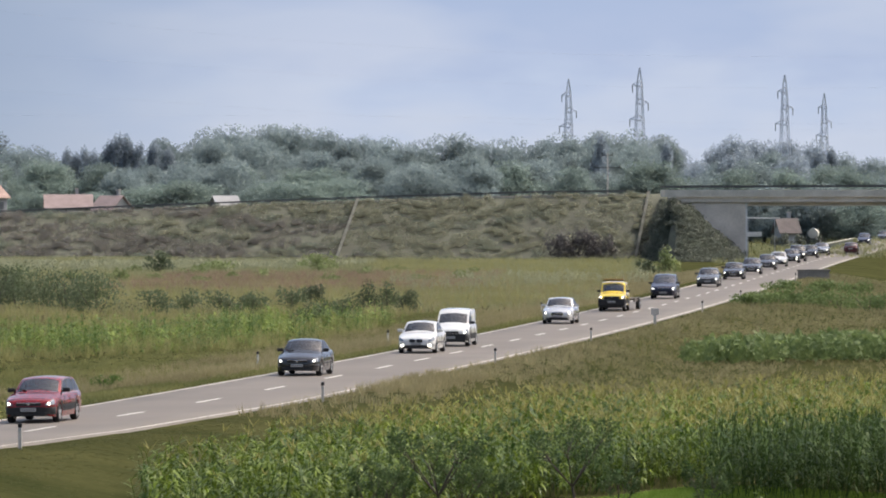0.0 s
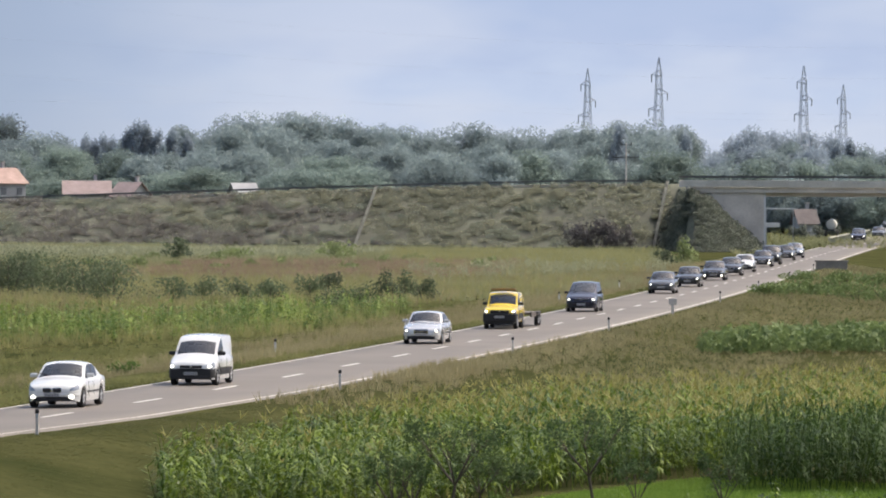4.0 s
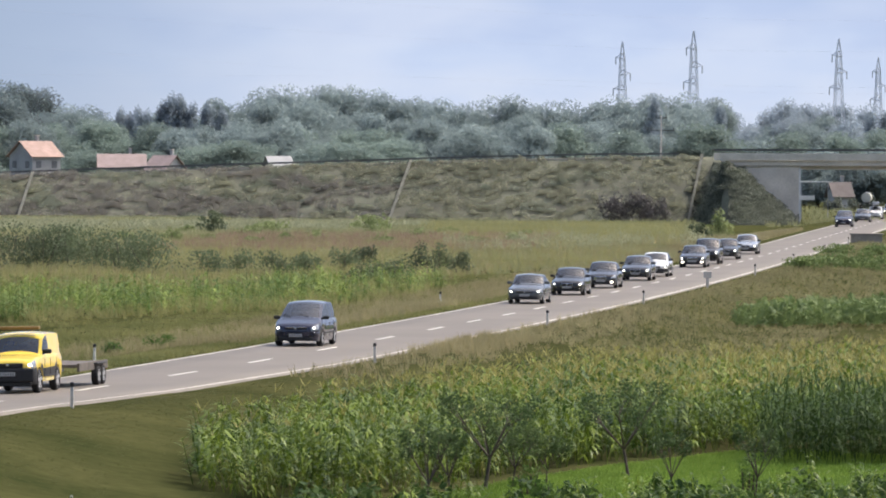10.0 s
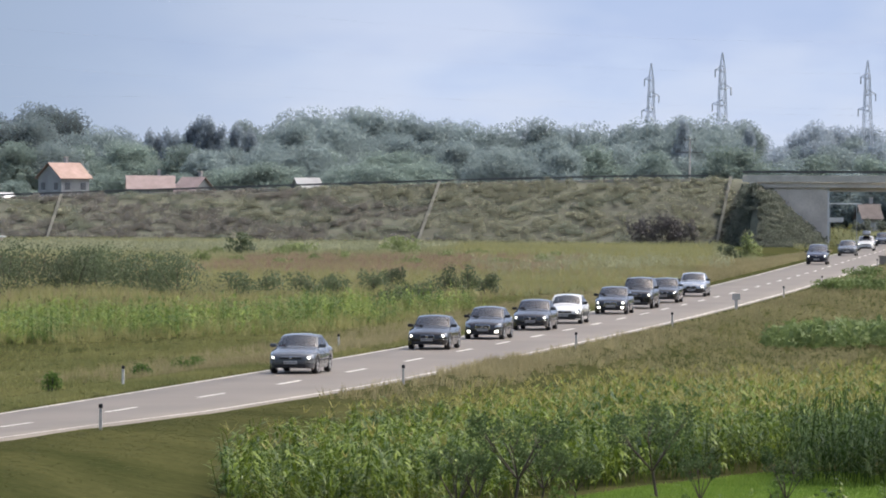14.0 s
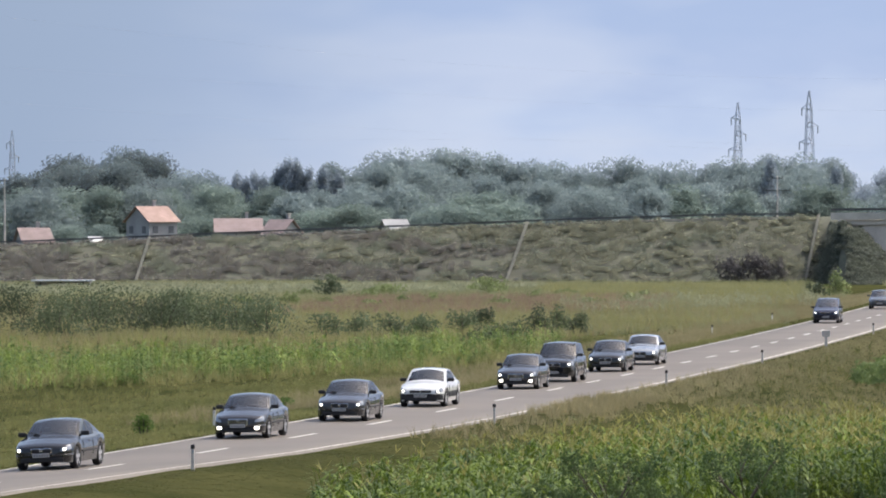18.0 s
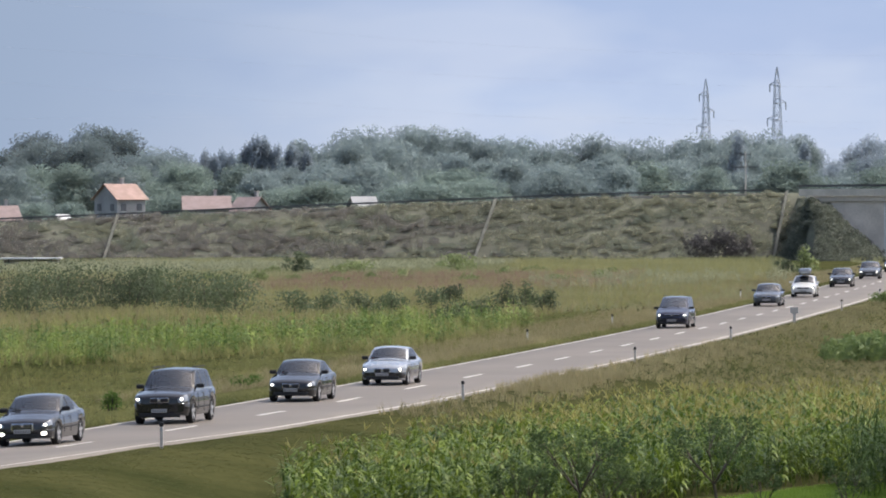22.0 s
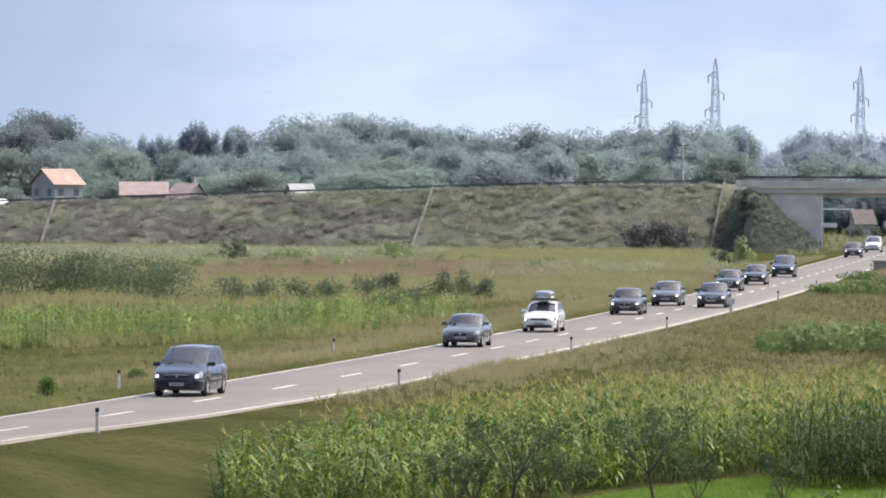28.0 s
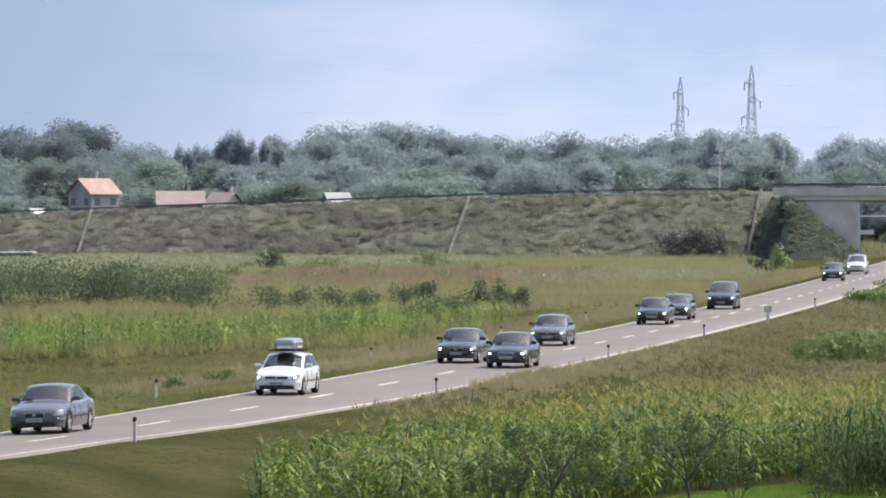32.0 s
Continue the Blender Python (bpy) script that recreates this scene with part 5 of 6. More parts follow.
low_plot = [(-3.5, 131), (14, 131), (15, 152), (9, 148), (2, 141.5), (-3, 139)]
scatter("weeds", WEED, spread_in(low_plot, 800), M["weed"], "leafy green weeds in the foreground", "weeds", (0.3, 0.8))
scatter("young_corn", CORN, spread_in(low_plot, 420), M["corn"], "scattered young maize and tall weeds in the garden plot", "maize", (0.35, 0.75), 0.15)
scatter("plot_grass", LOW, spread_in(low_plot, 16000), M["grass_lush"], "bright grass between the weeds of the plot", "grass", (0.7, 1.4), 0.3)
scatter("dark_weeds", WEED, spread_in(low_plot, 160), M["corn_dark"], "dark green weeds in the foreground", "weeds", (0.5, 1.6))


def on_bank(x, u):
    """A place on the front of the embankment; u: 0 at its foot, 1 at its top."""
    yy = 765 + 15 * u
    up = float(np.interp(yy, [765.0, 767.5, 771, 775, 778.5, 780], [0.0, 0.16, 0.42, 0.70, 0.93, 1.0]))
    return x, yy - 0.15, -1.0 + (top_z(x) + 0.5) * up


MOUND = [leaf_cloud([((rng.uniform(-0.7, 0.7), rng.uniform(-0.2, 0.2), rng.uniform(0.0, 0.25)), (rng.uniform(0.4, 0.8), 0.5, rng.uniform(0.2, 0.4))) for _ in range(4)], 190, 0.22, 0.9) for _ in range(8)]
tufts = np.array([on_bank(x, u) for x, u in zip(rng.uniform(-78, 36, 2600), rng.uniform(0.0, 0.985, 2600))])
tone = np.array([noise.noise(Vector((x * 0.07, z * 0.45, 3.0))) + 0.35 * noise.noise(Vector((x * 0.3, z * 0.9, 8.0))) + 0.12 * (z - 3.0) / 4 + 0.010 * (x + 22) for x, y, z in tufts])
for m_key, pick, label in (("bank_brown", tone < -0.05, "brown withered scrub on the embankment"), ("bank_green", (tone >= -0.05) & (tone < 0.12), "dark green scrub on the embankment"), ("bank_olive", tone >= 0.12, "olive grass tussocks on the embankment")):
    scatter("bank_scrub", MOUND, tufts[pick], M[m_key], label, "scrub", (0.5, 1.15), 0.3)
cone = []
for a, t in zip(rng.uniform(-0.1, 1.6, 700), rng.uniform(0.03, 1.0, 700) ** 0.6):
    cone.append((37.18 + 7.7 * t * math.cos(a), 735.7 - 12.1 * t * math.sin(a), 6.55 - 7.5 * t))
for t, u in zip(rng.uniform(0.05, 1.0, 320), rng.uniform(0, 1, 320)):
    cone.append((37.18 - 2.4 * t, 735.5 - 9 * t * (1 - u) + 29 * u, 6.55 - 7.5 * t))
scatter("slope_scrub", MOUND, np.array(cone), M["shrub_slope"], "dense dark green scrub on the bridge end slope", "scrub", (0.5, 1.0), 0.3)


# ---- shrubs and trees ----
def bush(x, y, w, h, material, label, size=0.14, count=700, z=None):
    z = ground_z(x, y) if z is None else z
    ob = thing("bush", label, "bush", "bushes in the fields", m=pose(x, y, z))
    blobs = []
    for i in range(9):
        a, d = rng.uniform(0, 6.28), rng.uniform(0, 0.34) * w
        hh = h * rng.uniform(0.2, 0.7)
        blobs.append(((d * math.cos(a), d * math.sin(a) * 0.8, hh), (w * rng.uniform(0.14, 0.26), w * 0.2, h * rng.uniform(0.2, 0.32))))
    blobs.append(((0, 0, h * 0.26), (w * 0.48, w * 0.34, h * 0.30)))
    put("foliage", sheet("foliage", *leaf_cloud(blobs, count, size)), material, ob)
    for i in range(4):
        a = 1.57 * i + rng.uniform(-0.4, 0.4)
        part("stem", beam((0.1 * math.cos(a), 0.1 * math.sin(a), -0.1), (w * 0.22 * math.cos(a), w * 0.22 * math.sin(a), h * 0.6), 0.07, sides=6, w2=0.03), M["bark"], ob)
    return ob


for x, y, w, h in ((-35.46, 431.5, 4.5, 2.8), (-31.88, 415.6, 5, 2.4), (-29.79, 423.4, 5.5, 3.0), (-28.01, 431.5, 5, 3.0), (-25.61, 427.4, 4.2, 2.6), (-24.56, 440.0, 4, 2.2), (-22.32, 431.5, 4.4, 2.5), (-20.09, 423.4, 4.2, 2.3), (-17.83, 415.6, 4.6, 2.2), (-34.42, 465.1, 5, 2.6), (-26.81, 465.1, 5, 2.3)):
    bush(x, y, w * 1.25, h * 1.45, M["shrub"], "dense dark green shrub in the weedy field", 0.16, 2000)
for x, y, w, h in ((-13.75, 415.6, 3.2, 1.5), (-11.89, 423.4, 3.4, 1.6), (-9.41, 415.6, 3.0, 1.5), (-7.59, 419.4, 2.8, 1.3), (-4.86, 431.5, 2.6, 1.5), (-3.84, 448.8, 2.4, 1.3), (0.42, 423.4, 2.4, 1.9), (1.73, 431.5, 2.4, 1.7), (2.97, 419.4, 2.2, 1.3), (-1.42, 400.7, 3.6, 1.4), (-3.33, 390.3, 3.4, 1.3)):
    bush(x, y, w * 1.1, h * 1.3, M["shrub"], "low dark shrub between maize and fallow field", 0.15, 900)
bush(-20.63, 632.1, 3.6, 2.6, M["shrub"], "single dark green bush before the embankment", 0.3, 500)
bush(-15.39, 641.1, 5.5, 1.7, M["shrub_light"], "yellow-green rounded bush in the field", 0.3, 500)
bush(-4.67, 650.4, 4.8, 2.2, M["shrub_light"], "light green bush in the field", 0.3, 500)
for x, w, h, zz in ((24.40, 4.8, 3.9, -0.9), (26.67, 5.6, 4.7, -0.9), (29.0, 4.4, 3.7, -0.9)):
    bush(x, 757, w, h, M["shrub_dark"], "dark purple-brown bush at the embankment foot", 0.34, 900, zz)
for i in range(16):
    x, y = -27 + 2.5 * i + rng.uniform(-1.1, 1.1), rng.uniform(545, 655)
    bush(x, y, rng.uniform(1.8, 3.6), rng.uniform(0.9, 1.5), M["shrub_light"], "low yellow-green weeds standing in the fallow field", 0.24, 300)
for x, w, h in ((60.6, 2.4, 1.7), (62.0, 2.6, 2.2), (64.4, 2.8, 2.0), (66.6, 2.4, 2.6)):
    bush(x, 914, w, h * 1.2, M["shrub_slope"], "hazy dark bush beyond the bridge", 0.3, 500)
bush(30.16, 616.6, 3.2, 3.0, M["shrub_light"], "green leafy bush beside the bridge", 0.28, 600)
bush(27.97, 608.1, 2.6, 1.8, M["shrub"], "low green bush beside the bridge", 0.28, 400)
for i in range(30):
    a, t = rng.uniform(0.0, 1.45), rng.uniform(0.22, 0.95)
    bush(37.18 + 7.6 * t * math.cos(a), 735.8 - 12 * t * math.sin(a), rng.uniform(1.6, 3.0), rng.uniform(0.8, 1.5), M["shrub_slope"], "dark green scrub on the slope under the bridge", 0.2, 420, 6.3 - 7.5 * t)
for x, y, w, h in ((25.60, 410.5, 3.4, 1.9), (27.41, 418.2, 3.8, 2.2), (29.49, 426.2, 4.0, 2.6), (31.65, 434.6, 4.0, 2.9), (33.10, 430.4, 4.4, 3.0), (34.72, 426.2, 4.4, 3.0), (31.43, 466.6, 3.6, 1.9), (35.36, 476.7, 4.0, 2.4), (37.93, 481.8, 4.0, 2.6), (38.12, 443.3, 5.0, 3.2)):
    bush(x, y, w, h * 0.5, M["crop"], "green scrub on the verge near the bridge", 0.17, 800)
for x, y, w, h in ((-14.56, 231.2, 0.95, 0.85), (-10.63, 257.5, 1.6, 0.6), (-12.21, 251.6, 1.2, 0.5)):
    bush(x, y, w, h * 1.15, M["weed"], "small green weed bush on the verge", 0.09, 520)


def lump(c, r):
    """A low rounded inner mass for a crown."""
    v, q = [], []
    g = (-1, -0.4, 0.4, 1)
    for axis in range(3):
        for s in (-1, 1):
            n = len(v)
            for a in g:
                for b in g:
                    p = [a, b]
                    p.insert(axis, s)
                    d = Vector(p).normalized()
                    v.append([c[i] + d[i] * r[i] for i in range(3)])
            for i in range(3):
                for j in range(3):
                    k = [n + 4 * i + j, n + 4 * i + j + 1, n + 4 * i + j + 5, n + 4 * i + j + 4]
                    q.append(k if s * (1, -1, 1)[axis] > 0 else k[::-1])
    return np.array(v), np.array(q)


def tree_proto(h, w, material, poplar=False, count=13000, size=0.32, label="leafy green woodland tree beyond the embankment"):
    ob = thing("tree", label, "tree", "woodland trees")
    tr = bmesh.new()
    beam((0, 0, -0.5), (0.2, 0, h * 0.55), h * 0.045, sides=8, w2=h * 0.018, bm=tr)
    for i in range(6):
        a, z = i * 1.05, h * rng.uniform(0.25, 0.5)
        beam((0, 0, z), (w * 0.3 * math.cos(a), w * 0.3 * math.sin(a), z + h * 0.22), h * 0.016, sides=6, w2=h * 0.006, bm=tr)
    part("trunk", tr, M["bark"], ob)
    blobs = []
    for i in range(44):
        u = rng.uniform(0.16, 0.97)
        prof = math.sin(math.pi * min(1.0, u) ** (0.85 if not poplar else 0.7)) ** (0.6 if not poplar else 0.8)
        a, d = rng.uniform(0, 6.28), w * 0.36 * prof * rng.uniform(0.3, 1.0)
        s = w * rng.uniform(0.14, 0.22) * (0.8 if poplar else 1)
        blobs.append(((d * math.cos(a), d * math.sin(a), h * u * 0.93), (s, s, s * (1.5 if poplar else 0.85))))
    cores = [lump(c, [0.3 * t for t in r]) for c, r in blobs]
    put("crown", sheet("crown", *join(cores + [leaf_cloud(blobs, count, size, 1.0)])), material, ob, smooth=True)
    return ob


# tree prototypes; haze is part of their leaf colours, most in PROTO_FAR
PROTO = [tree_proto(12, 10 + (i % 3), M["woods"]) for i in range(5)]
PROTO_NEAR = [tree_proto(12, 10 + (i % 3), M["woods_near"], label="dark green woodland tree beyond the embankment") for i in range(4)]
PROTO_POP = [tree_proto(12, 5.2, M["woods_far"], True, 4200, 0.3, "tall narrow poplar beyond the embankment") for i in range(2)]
PROTO_FAR = [tree_proto(12, 11, M["woods_far"], label="skyline tree with distance haze painted into its leaves") for i in range(4)]
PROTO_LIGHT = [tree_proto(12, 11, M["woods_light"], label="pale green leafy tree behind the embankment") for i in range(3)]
SKYX = [-260, -150, -100, -86, -46, 0, 60, 130, 150, 230, 262, 300, 350, 375, 400, 450, 500, 540, 600, 650, 690, 730, 800, 850, 900, 960, 1000, 1050, 1100, 1150, 1200, 1250, 1300, 1335, 1372, 1390, 1450, 1500, 1568, 1620, 1700, 1900]
SKYY = [200, 214, 200, 190, 166, 158, 158, 162, 186, 204, 192, 196, 168, 168, 186, 194, 182, 163, 166, 162, 167, 177, 186, 187, 190, 182, 187, 190, 186, 180, 168, 175, 182, 196, 215, 190, 180, 180, 184, 212, 215, 215]


def grow(protos, px, depth, top, widen=1.0):
    """Sets a copy of a tree so that its top reaches a height."""
    x = (px - 784) * depth / 11000
    h = max(4.0, 7.36 - (top - 262) * depth / 11000 + 2.3)
    s = h / 12 / 0.98
    ob = copy_thing(protos[int(rng.integers(len(protos)))], pose(x, depth, -1.0, 0, 0, float(rng.uniform(0, 360))))
    ob.scale = (s * widen, s * widen, s)
    return ob


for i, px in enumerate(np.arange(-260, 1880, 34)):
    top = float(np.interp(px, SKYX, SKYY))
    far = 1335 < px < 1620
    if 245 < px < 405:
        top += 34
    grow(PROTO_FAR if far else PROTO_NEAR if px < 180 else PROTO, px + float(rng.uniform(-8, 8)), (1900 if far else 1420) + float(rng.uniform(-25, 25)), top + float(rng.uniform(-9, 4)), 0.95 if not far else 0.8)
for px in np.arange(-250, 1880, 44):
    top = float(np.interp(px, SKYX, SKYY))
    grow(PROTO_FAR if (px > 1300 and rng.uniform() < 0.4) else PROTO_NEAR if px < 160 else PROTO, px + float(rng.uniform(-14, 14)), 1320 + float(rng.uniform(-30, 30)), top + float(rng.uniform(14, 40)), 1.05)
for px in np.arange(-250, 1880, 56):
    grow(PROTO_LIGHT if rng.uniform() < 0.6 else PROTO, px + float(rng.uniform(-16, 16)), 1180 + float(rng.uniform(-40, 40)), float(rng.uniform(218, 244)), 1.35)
for px, top in ((170, 280), (215, 272), (310, 276), (395, 268), (430, 262), (470, 258), (505, 262), (600, 262), (640, 258), (20, 290), (-40, 292), (690, 256), (740, 254)):
    grow(PROTO_LIGHT, px, 1040 + float(rng.uniform(-10, 20)), top, 1.9)
for px in np.arange(1470, 1800, 26):
    grow(PROTO if rng.uniform() < 0.6 else PROTO_LIGHT, px + float(rng.uniform(-8, 8)), 985 + float(rng.uniform(-20, 60)), float(rng.uniform(262, 296)), 1.6)
for px, top in ((262, 190), (276, 198), (292, 188), (310, 194), (334, 178), (350, 163), (366, 166), (388, 180), (416, 178), (440, 188), (1205, 164), (1322, 180), (1612, 190), (1590, 196)):
    grow(PROTO_POP, px, 1300, top, 0.8)
for p in PROTO + PROTO_NEAR + PROTO_LIGHT + PROTO_FAR + PROTO_POP:
    p.matrix_basis = pose(float(rng.uniform(-150, 150)), 1480 + float(rng.uniform(0, 30)), -1.0)


def fruit_tree(x, y, h, w):
    """Small sparse orchard tree: leaning trunk, forked limbs, twigs and thin leaves."""
    z = ground_z(x, y)
    ob = thing("fruit_tree", "small sparse fruit tree with a dark trunk", "tree", "orchard trees", m=pose(x, y, z))
    tr, tips = bmesh.new(), []
    fork = Vector((rng.uniform(-0.06, 0.06) * h, 0, h * 0.30))
    beam((0, 0, -0.1), fork, 0.036 * h, sides=8, w2=0.026 * h, bm=tr)
    for i in range(7):
        a = i * 0.9 + rng.uniform(-0.2, 0.2)
        q = fork + Vector((w * 0.26 * math.cos(a), w * 0.26 * math.sin(a), h * rng.uniform(0.2, 0.36)))
        beam(fork, q, 0.018 * h, sides=6, w2=0.009 * h, bm=tr)
        for j in range(4):
            b = a + rng.uniform(-1.1, 1.1)
            e = q + Vector((w * 0.2 * math.cos(b), w * 0.2 * math.sin(b), h * rng.uniform(0.05, 0.3)))
            beam(q, e, 0.008 * h, sides=5, w2=0.003 * h, bm=tr)
            tips.append(e)
    part("trunk", tr, M["bark"], ob)
    blobs = [((e.x, e.y, e.z), (0.13 * w, 0.13 * w, 0.11 * w)) for e in tips]
    put("crown", sheet("crown", *leaf_cloud(blobs, int(760 * w), 0.075, 0.9)), M["fruit"], ob)


for x, y, h, w in ((1.70, 150.9, 2.7, 2.3), (2.37, 152.1, 1.7, 1.3), (3.26, 153.2, 1.3, 1.1), (5.45, 157.5, 2.5, 2.2), (6.07, 148.1, 1.7, 0.9), (0.31, 142.5, 2.2, 1.3), (0.89, 148.1, 1.6, 0.9), (8.04, 147.1, 1.9, 1.1)):
    fruit_tree(x, y, h, w)


for x, y, w, h in ((2.72, 148.6, 1.1, 0.9), (3.01, 146.7, 0.8, 0.6), (8.15, 144.3, 1.4, 0.9), (8.04, 149.6, 0.7, 1.0), (5.74, 148.1, 0.6, 0.7), (8.52, 142.9, 1.3, 0.8)):
    bush(x, y, w, h, M["weed"], "fresh green weedy shrub among the fruit trees", 0.07, 500)


# ---- roadside posts ----
def delineator(y, off, label):
    x, yy = beside(y, off)
    p = thing("delineator_post", label, "road post", "roadside marker posts", m=pose(x, yy, ground_z(x, yy) - 0.05))
    part("shaft", box(0, 0, 0.31, 0.095, 0.095, 0.62, 0.02), M["post_grey"] if off > 0 else M["post_white"], p)
    part("cap", box(0, 0, 0.69, 0.115, 0.115, 0.13, 0.03), M["trim"], p, "black top band")
    part("reflector", box(0, -0.052, 0.56, 0.05, 0.012, 0.10), M["steel"], p)


for y in (173.2, 222.1, 269.5, 309.7, 385.2, 426.3, 470.8, 515.0):
    delineator(y, 3.95, "weathered grey delineator post with a black top")
for y in (220.5, 266.1, 307.1, 344.0, 383.5, 430.0):
    delineator(y, -5.9, "white delineator post with a black top")


def marker_sign():
    x, yy = beside(347.3, 3.95)
    s = thing("marker_sign", "small grey-brown distance marker plate on a post", "road sign", m=pose(x, yy, ground_z(x, yy)))
    part("post", box(0, 0, 0.4, 0.16, 0.12, 0.9, 0.01), M["post_grey"], s)
    part("plate", box(0, -0.03, 0.78, 0.46, 0.09, 0.36, 0.02), M["post_grey"], s)


marker_sign()


def culvert():
    x, y = 38.67, 533.1
    c = thing("culvert_parapet", "grey concrete parapet wall at the roadside", "wall", m=pose(x, y, -0.6))
    part("wall", box(0, 0, 0.55, 2.7, 0.5, 1.3, 0.03), M["parapet"], c)
    part("coping", box(0, 0, 1.26, 2.9, 0.62, 0.14, 0.02), M["parapet"], c)


culvert()


# ---- houses beyond the bank ----
def house(x, y, z0, w, d, eave, ridge, turn, tiles, label, windows=True, chimney=True, walls=None):
    h = thing("house", label, "house", "village houses", m=pose(x, y, z0, 0, 0, turn))
    bm = box(0, 0, eave / 2, w, d, eave)
    for s in (-1, 1):
        a, b, c = (bm.verts.new((s * w / 2, t, zz)) for t, zz in ((-d / 2, eave), (d / 2, eave), (0, ridge - 0.1)))
        bm.faces.new((a, b, c))
    part("wall", bm, walls or M["plaster"], h)
    for s in (-1, 1):
        rf = bmesh.new()
        o = 0.45
        sl = (ridge - eave) / (d / 2)
        q = [(-w / 2 - o, 0, ridge), (w / 2 + o, 0, ridge), (w / 2 + o, s * (d / 2 + o), eave - o * sl), (-w / 2 - o, s * (d / 2 + o), eave - o * sl)]
        top = [rf.verts.new((a, b, c + 0.12)) for a, b, c in q]
        low = [rf.verts.new((a, b, c)) for a, b, c in q]
        rf.faces.new(top)
        rf.faces.new(low[::-1])
        for i in range(4):
            rf.faces.new((top[i], low[i], low[(i + 1) % 4], top[(i + 1) % 4]))
        bmesh.ops.recalc_face_normals(rf, faces=rf.faces)
        part("roof", rf, tiles, h)
    if windows:
        for zz in (1.6, eave - 1.5):
            for t in (-0.28, 0.28):
                wd = part("window", box(t * w, -d / 2 - 0.03, zz, 1.0, 0.08, 1.2), M["window"], h)
                part("window_frame", box(t * w, -d / 2 - 0.02, zz - 0.66, 1.2, 0.12, 0.1), M["sheet_white"], wd)
                w2 = part("window", box(-w / 2 - 0.03, t * d, zz, 0.08, 1.0, 1.2), M["window"], h)
                part("window_frame", box(-w / 2 - 0.02, t * d, zz - 0.66, 0.12, 1.2, 0.1), M["sheet_white"], w2)
    if chimney:
        ch = part("chimney", box(w * 0.2, d * 0.15, ridge + 0.3, 0.5, 0.5, 1.4), M["plaster"], h)
        part("cap", box(w * 0.2, d * 0.15, ridge + 1.03, 0.65, 0.65, 0.1), M["concrete"], ch)


house(-61.3, 1000, -1.0, 5.6, 6.2, 7.8, 10.0, 40, M["tile"], "two-storey house with grey walls and orange tile roof")
house(-46.9, 990, -1.0, 7.0, 6.5, 6.1, 8.0, 4, M["tile_old"], "low house with pink tile roof muted by painted haze")
house(-40.8, 1010, -1.0, 4.2, 5.0, 5.8, 7.8, -38, M["tile_old"], "small house with old reddish roof", windows=False)
house(-80.36, 1000, -1.0, 4.6, 5.0, 4.6, 6.6, 20, M["tile_old"], "low house with a weathered brown roof", windows=False)
house(-21.3, 960, -1.0, 3.4, 3.0, 6.4, 7.8, 25, M["plaster"], "pale shed with a light grey roof", windows=False, chimney=False)
house(-69.13, 980, -1.0, 1.5, 2.0, 4.4, 5.2, 30, M["sheet_white"], "small hut with a white metal roof", windows=False, chimney=False)
house(63.4, 930, -1.0, 2.6, 4.0, 2.5, 4.3, 12, M["tile_dark"], "low house with a brown roof beyond the bridge", windows=False)


def field_shed():
    x = -52.95
    s = thing("field_shed", "low field shed with a bright white flat roof", "shed", m=pose(x, 700, -0.9))
    part("wall", box(0, 0.3, 0.5, 6.2, 2.4, 1.0, 0.02), M["concrete"], s)
    part("roof", box(0, -0.1, 1.13, 6.9, 3.8, 0.16, 0.02), M["sheet_white"], s)
    for xx in (-2.4, 2.4):
        part("post", box(xx, -1.85, 0.5, 0.12, 0.12, 1.1), M["steel_dark"], s)


field_shed()


def tank():
    t = thing("tank_trailer", "white rounded water tank trailer parked past the bridge", "tank trailer", m=pose(62.39, 860, -0.05, 0, 0, 82))
    bm = bmesh.new()
    bmesh.ops.create_cone(bm, cap_ends=True, segments=20, radius1=0.68, radius2=0.68, depth=3.4, matrix=Matrix.Translation((0, 0, 1.65)) @ Matrix.Rotation(math.pi / 2, 4, "Y"))
    bmesh.ops.bevel(bm, geom=[e for e in bm.edges if len(e.link_faces) == 2 and e.calc_face_angle(0) > 1.0], offset=0.15, segments=2, affect="EDGES")
    part("tank", bm, M["concrete_pale"], t, smooth=True)
    part("chassis", box(0, 0, 0.9, 4.0, 0.9, 0.16), M["steel_dark"], t)
    for xx in (-0.9, 0.9):
        for s in (-1, 1):
            wheel(0.40, t, xx, s * 0.8, s)
    part("hatch", box(0, 0, 2.36, 0.5, 0.5, 0.12, 0.03), M["steel"], t)


tank()


def board():
    s = thing("sign_board", "white horizontal board on two posts by the bridge", "sign", m=pose(48.13, 765, -0.4))
    part("board", box(0, 0, 2.55, 1.9, 0.12, 0.55, 0.02), M["sheet_white"], s)
    part("rail", box(1.1, 0.05, 4.55, 4.2, 0.10, 0.14, 0.02), M["sheet_white"], s, "thin white top bar")
    for xx in (-0.7, 2.6):
        part("post", box(xx, 0.1, 2.3, 0.1, 0.1, 4.6), M["steel"], s)


board()


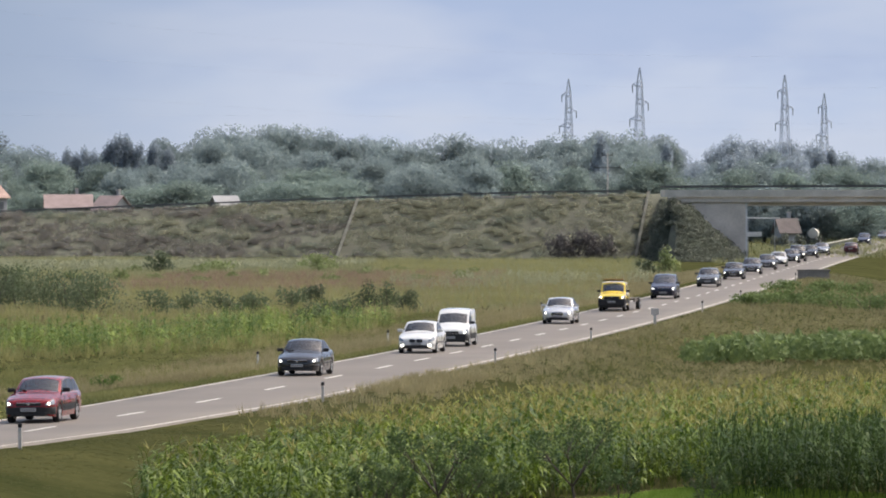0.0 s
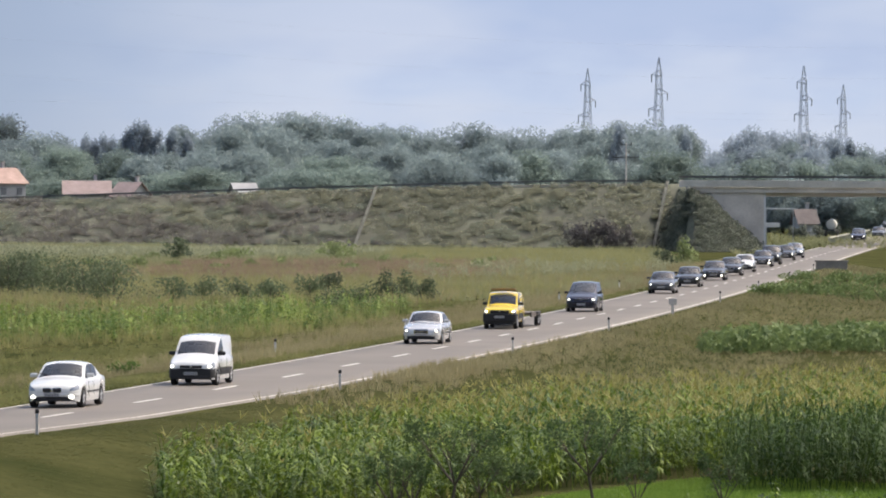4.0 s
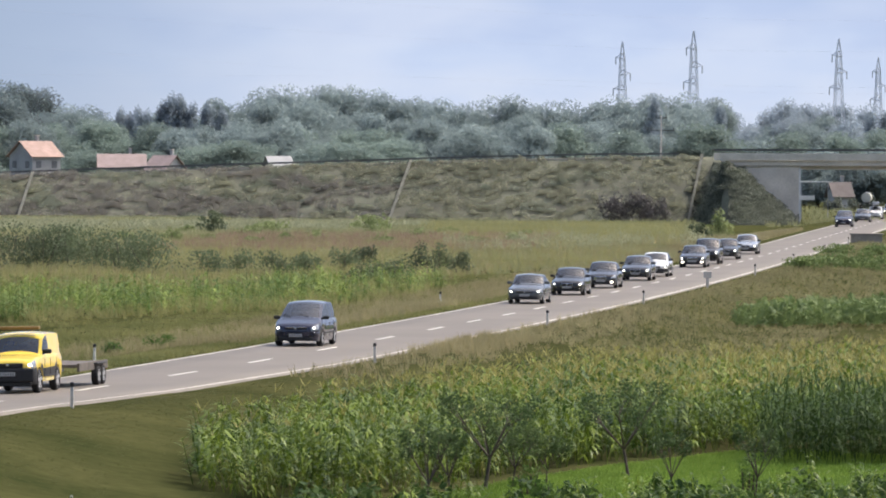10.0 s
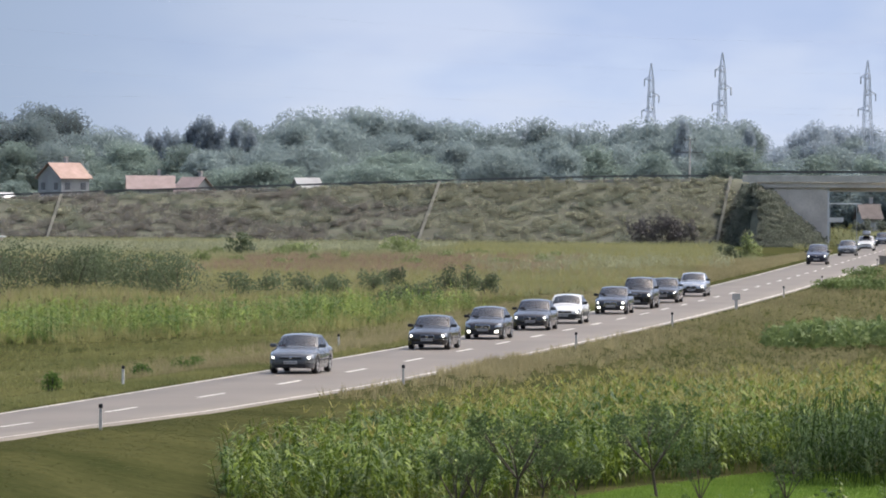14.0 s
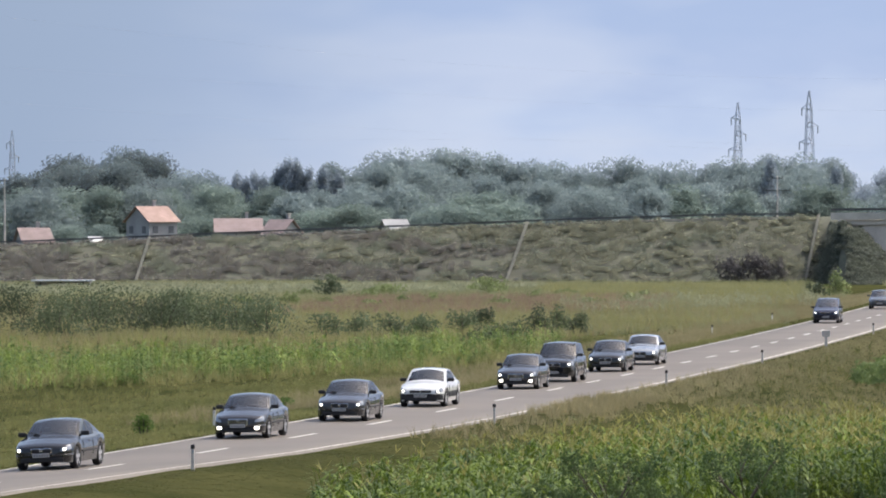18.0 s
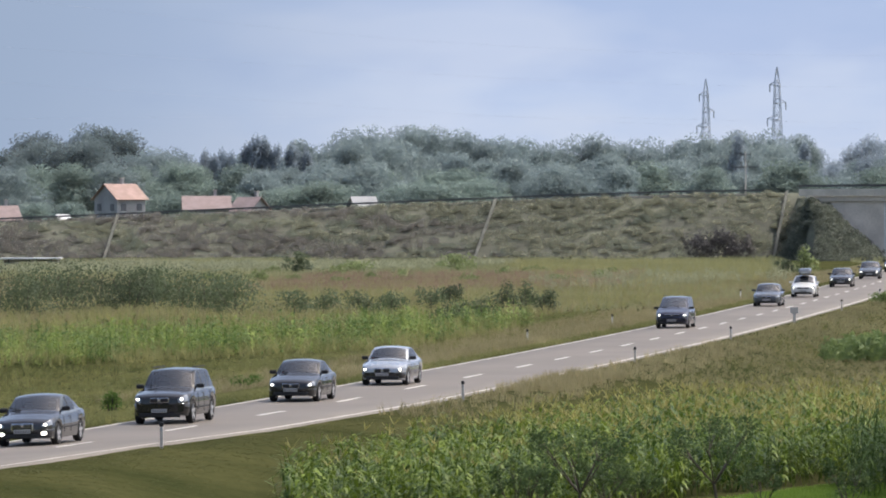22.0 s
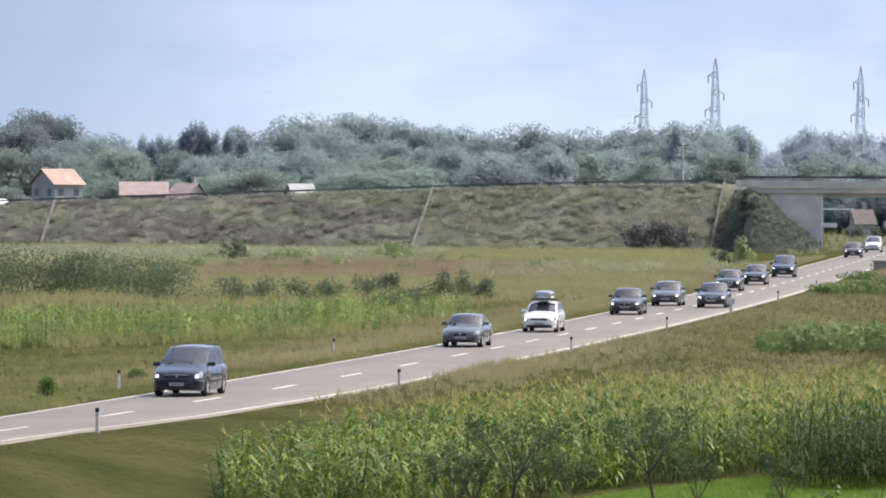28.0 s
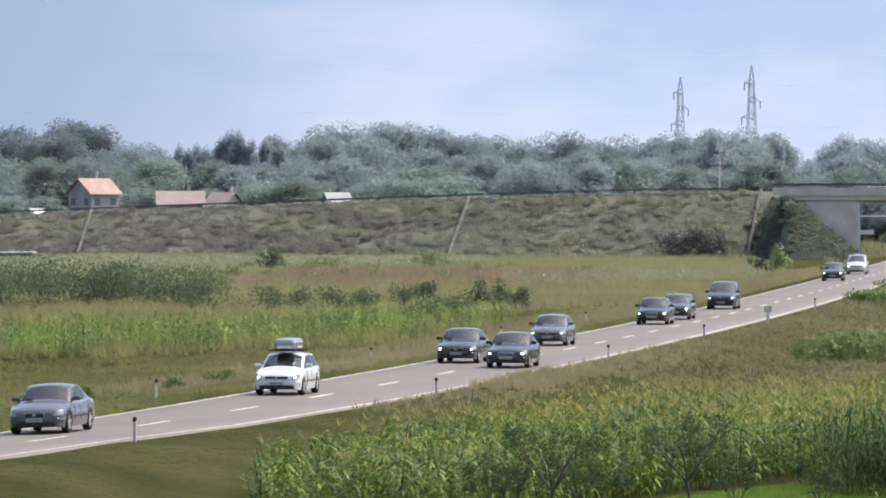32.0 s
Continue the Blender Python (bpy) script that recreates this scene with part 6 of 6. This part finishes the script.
# ---- power lines ----
def pylon(px, top, depth, label="tall grey lattice power pylon with three arms"):
    x = (px - 784) * depth / 11000
    z1 = 7.36 - (top - 262) * depth / 11000 + 1.0
    ob = thing("power_pylon", label, "pylon", "power pylons", m=pose(x, depth, -1.0, 0, 0, 12))
    s = z1 / 40

    def half(z):
        return float(np.interp(z / s, [0, 22, 36, 40], [2.5, 1.1, 0.6, 0.08])) * s
    levels = [s * v for v in (0, 5, 9.5, 13.5, 17, 20, 22.5, 25, 27.3, 29.6, 31.8, 34, 36, 40)]
    for sx in (-1, 1):
        for sy in (-1, 1):
            t = 0.085 * s
            rings = [[(sx * half(z) + i, sy * half(z) + j, z) for i, j in ((-t, -t), (t, -t), (t, t), (-t, t))] for z in levels]
            part("leg", loft(rings), M["pylon"], ob)
    for face in range(4):
        rot = Matrix.Rotation(face * math.pi / 2, 4, "Z")
        for a, b in zip(levels[:-1], levels[1:]):
            h0, h1 = half(a), half(b)
            c = [rot @ Vector(q) for q in ((-h0, -h0, a), (h0, -h0, a), (h1, -h1, b), (-h1, -h1, b))]
            for i, j in ((0, 2), (1, 3), (0, 1)):
                part("brace", beam(c[i], c[j], 0.075 * s), M["pylon"], ob)
    for z, sgn, ln in ((35.2, -1, 1.9), (30.6, 1, 2.3), (26.4, -1, 2.6)):
        for sg, l2 in ((sgn, ln), (-sgn, ln * 0.30)):
            bm = bmesh.new()
            for yy in (-1, 1):
                beam((0, yy * half(z * s), z * s), (sg * l2 * s, 0, z * s + 0.4 * s), 0.20 * s, bm=bm)
                beam((0, yy * half(z * s), (z + 1.5) * s), (sg * l2 * s, 0, z * s + 0.4 * s), 0.16 * s, bm=bm)
            arm = part("crossarm", bm, M["pylon"], ob)
            if l2 == ln:
                part("insulator", beam((sg * l2 * s, 0, z * s + 0.4 * s), (sg * l2 * s, 0, z * s - 1.6 * s), 0.30 * s, sides=8), M["steel"], arm)
    return ob


for px, top, depth in ((1148, 62, 1750), (1274, 42, 1650), (1531, 55, 1700), (1601, 88, 1850), (-137, 108, 1800)):
    pylon(px, top, depth)


def wire(points, label):
    cu = bpy.data.curves.new("power_line", "CURVE")
    cu.dimensions, cu.bevel_depth, cu.bevel_resolution = "3D", 0.009, 1
    sp = cu.splines.new("BEZIER")
    sp.bezier_points.add(len(points) - 1)
    for b, p in zip(sp.bezier_points, points):
        b.co, b.handle_left_type, b.handle_right_type = p, "AUTO", "AUTO"
    cu.materials.append(M["pylon"])
    ob = new("power_line", cu)
    tagged(ob, label, "power line", "power lines")


for pts in ([(-229.64, 1500, 69.00), (-90.27, 1500, 51.54), (-7.09, 1500, 43.36), (105.82, 1500, 39.95), (206.73, 1500, 41.72)], [(-229.64, 1500, 51.27), (-67.09, 1500, 39.54), (28.36, 1500, 33.81), (105.82, 1500, 32.45), (206.73, 1500, 34.09)], [(-229.64, 1500, 43.09), (-63.00, 1500, 30.41), (28.36, 1500, 24.27), (74.73, 1500, 22.63), (206.73, 1500, 22.63)], [(-248.01, 1620, 26.80), (9.72, 1620, 27.09), (90.72, 1620, 25.33), (223.27, 1620, 25.33)]):
    wire(pts, "thin high-voltage conductor across the sky")


def t_pole(x):
    p = thing("utility_pole", "grey utility pole with two crossarms and insulators", "utility pole", "utility poles", m=pose(x, 900, -1.0))
    part("pole", beam((0, 0, 0), (0, 0, 14.0), 0.34, sides=8, w2=0.2), M["post_grey"], p)
    for z, w in ((13.7, 1.6), (11.9, 3.9)):
        arm = part("crossarm", box(0, 0, z, w, 0.14, 0.16), M["steel_dark"], p)
        for t in (-0.46, 0, 0.46):
            part("insulator", box(t * w, 0, z + 0.22, 0.14, 0.14, 0.32, 0.03), M["steel_dark"], arm)


for x in (35.43, -76.5):
    t_pole(x)


motions()
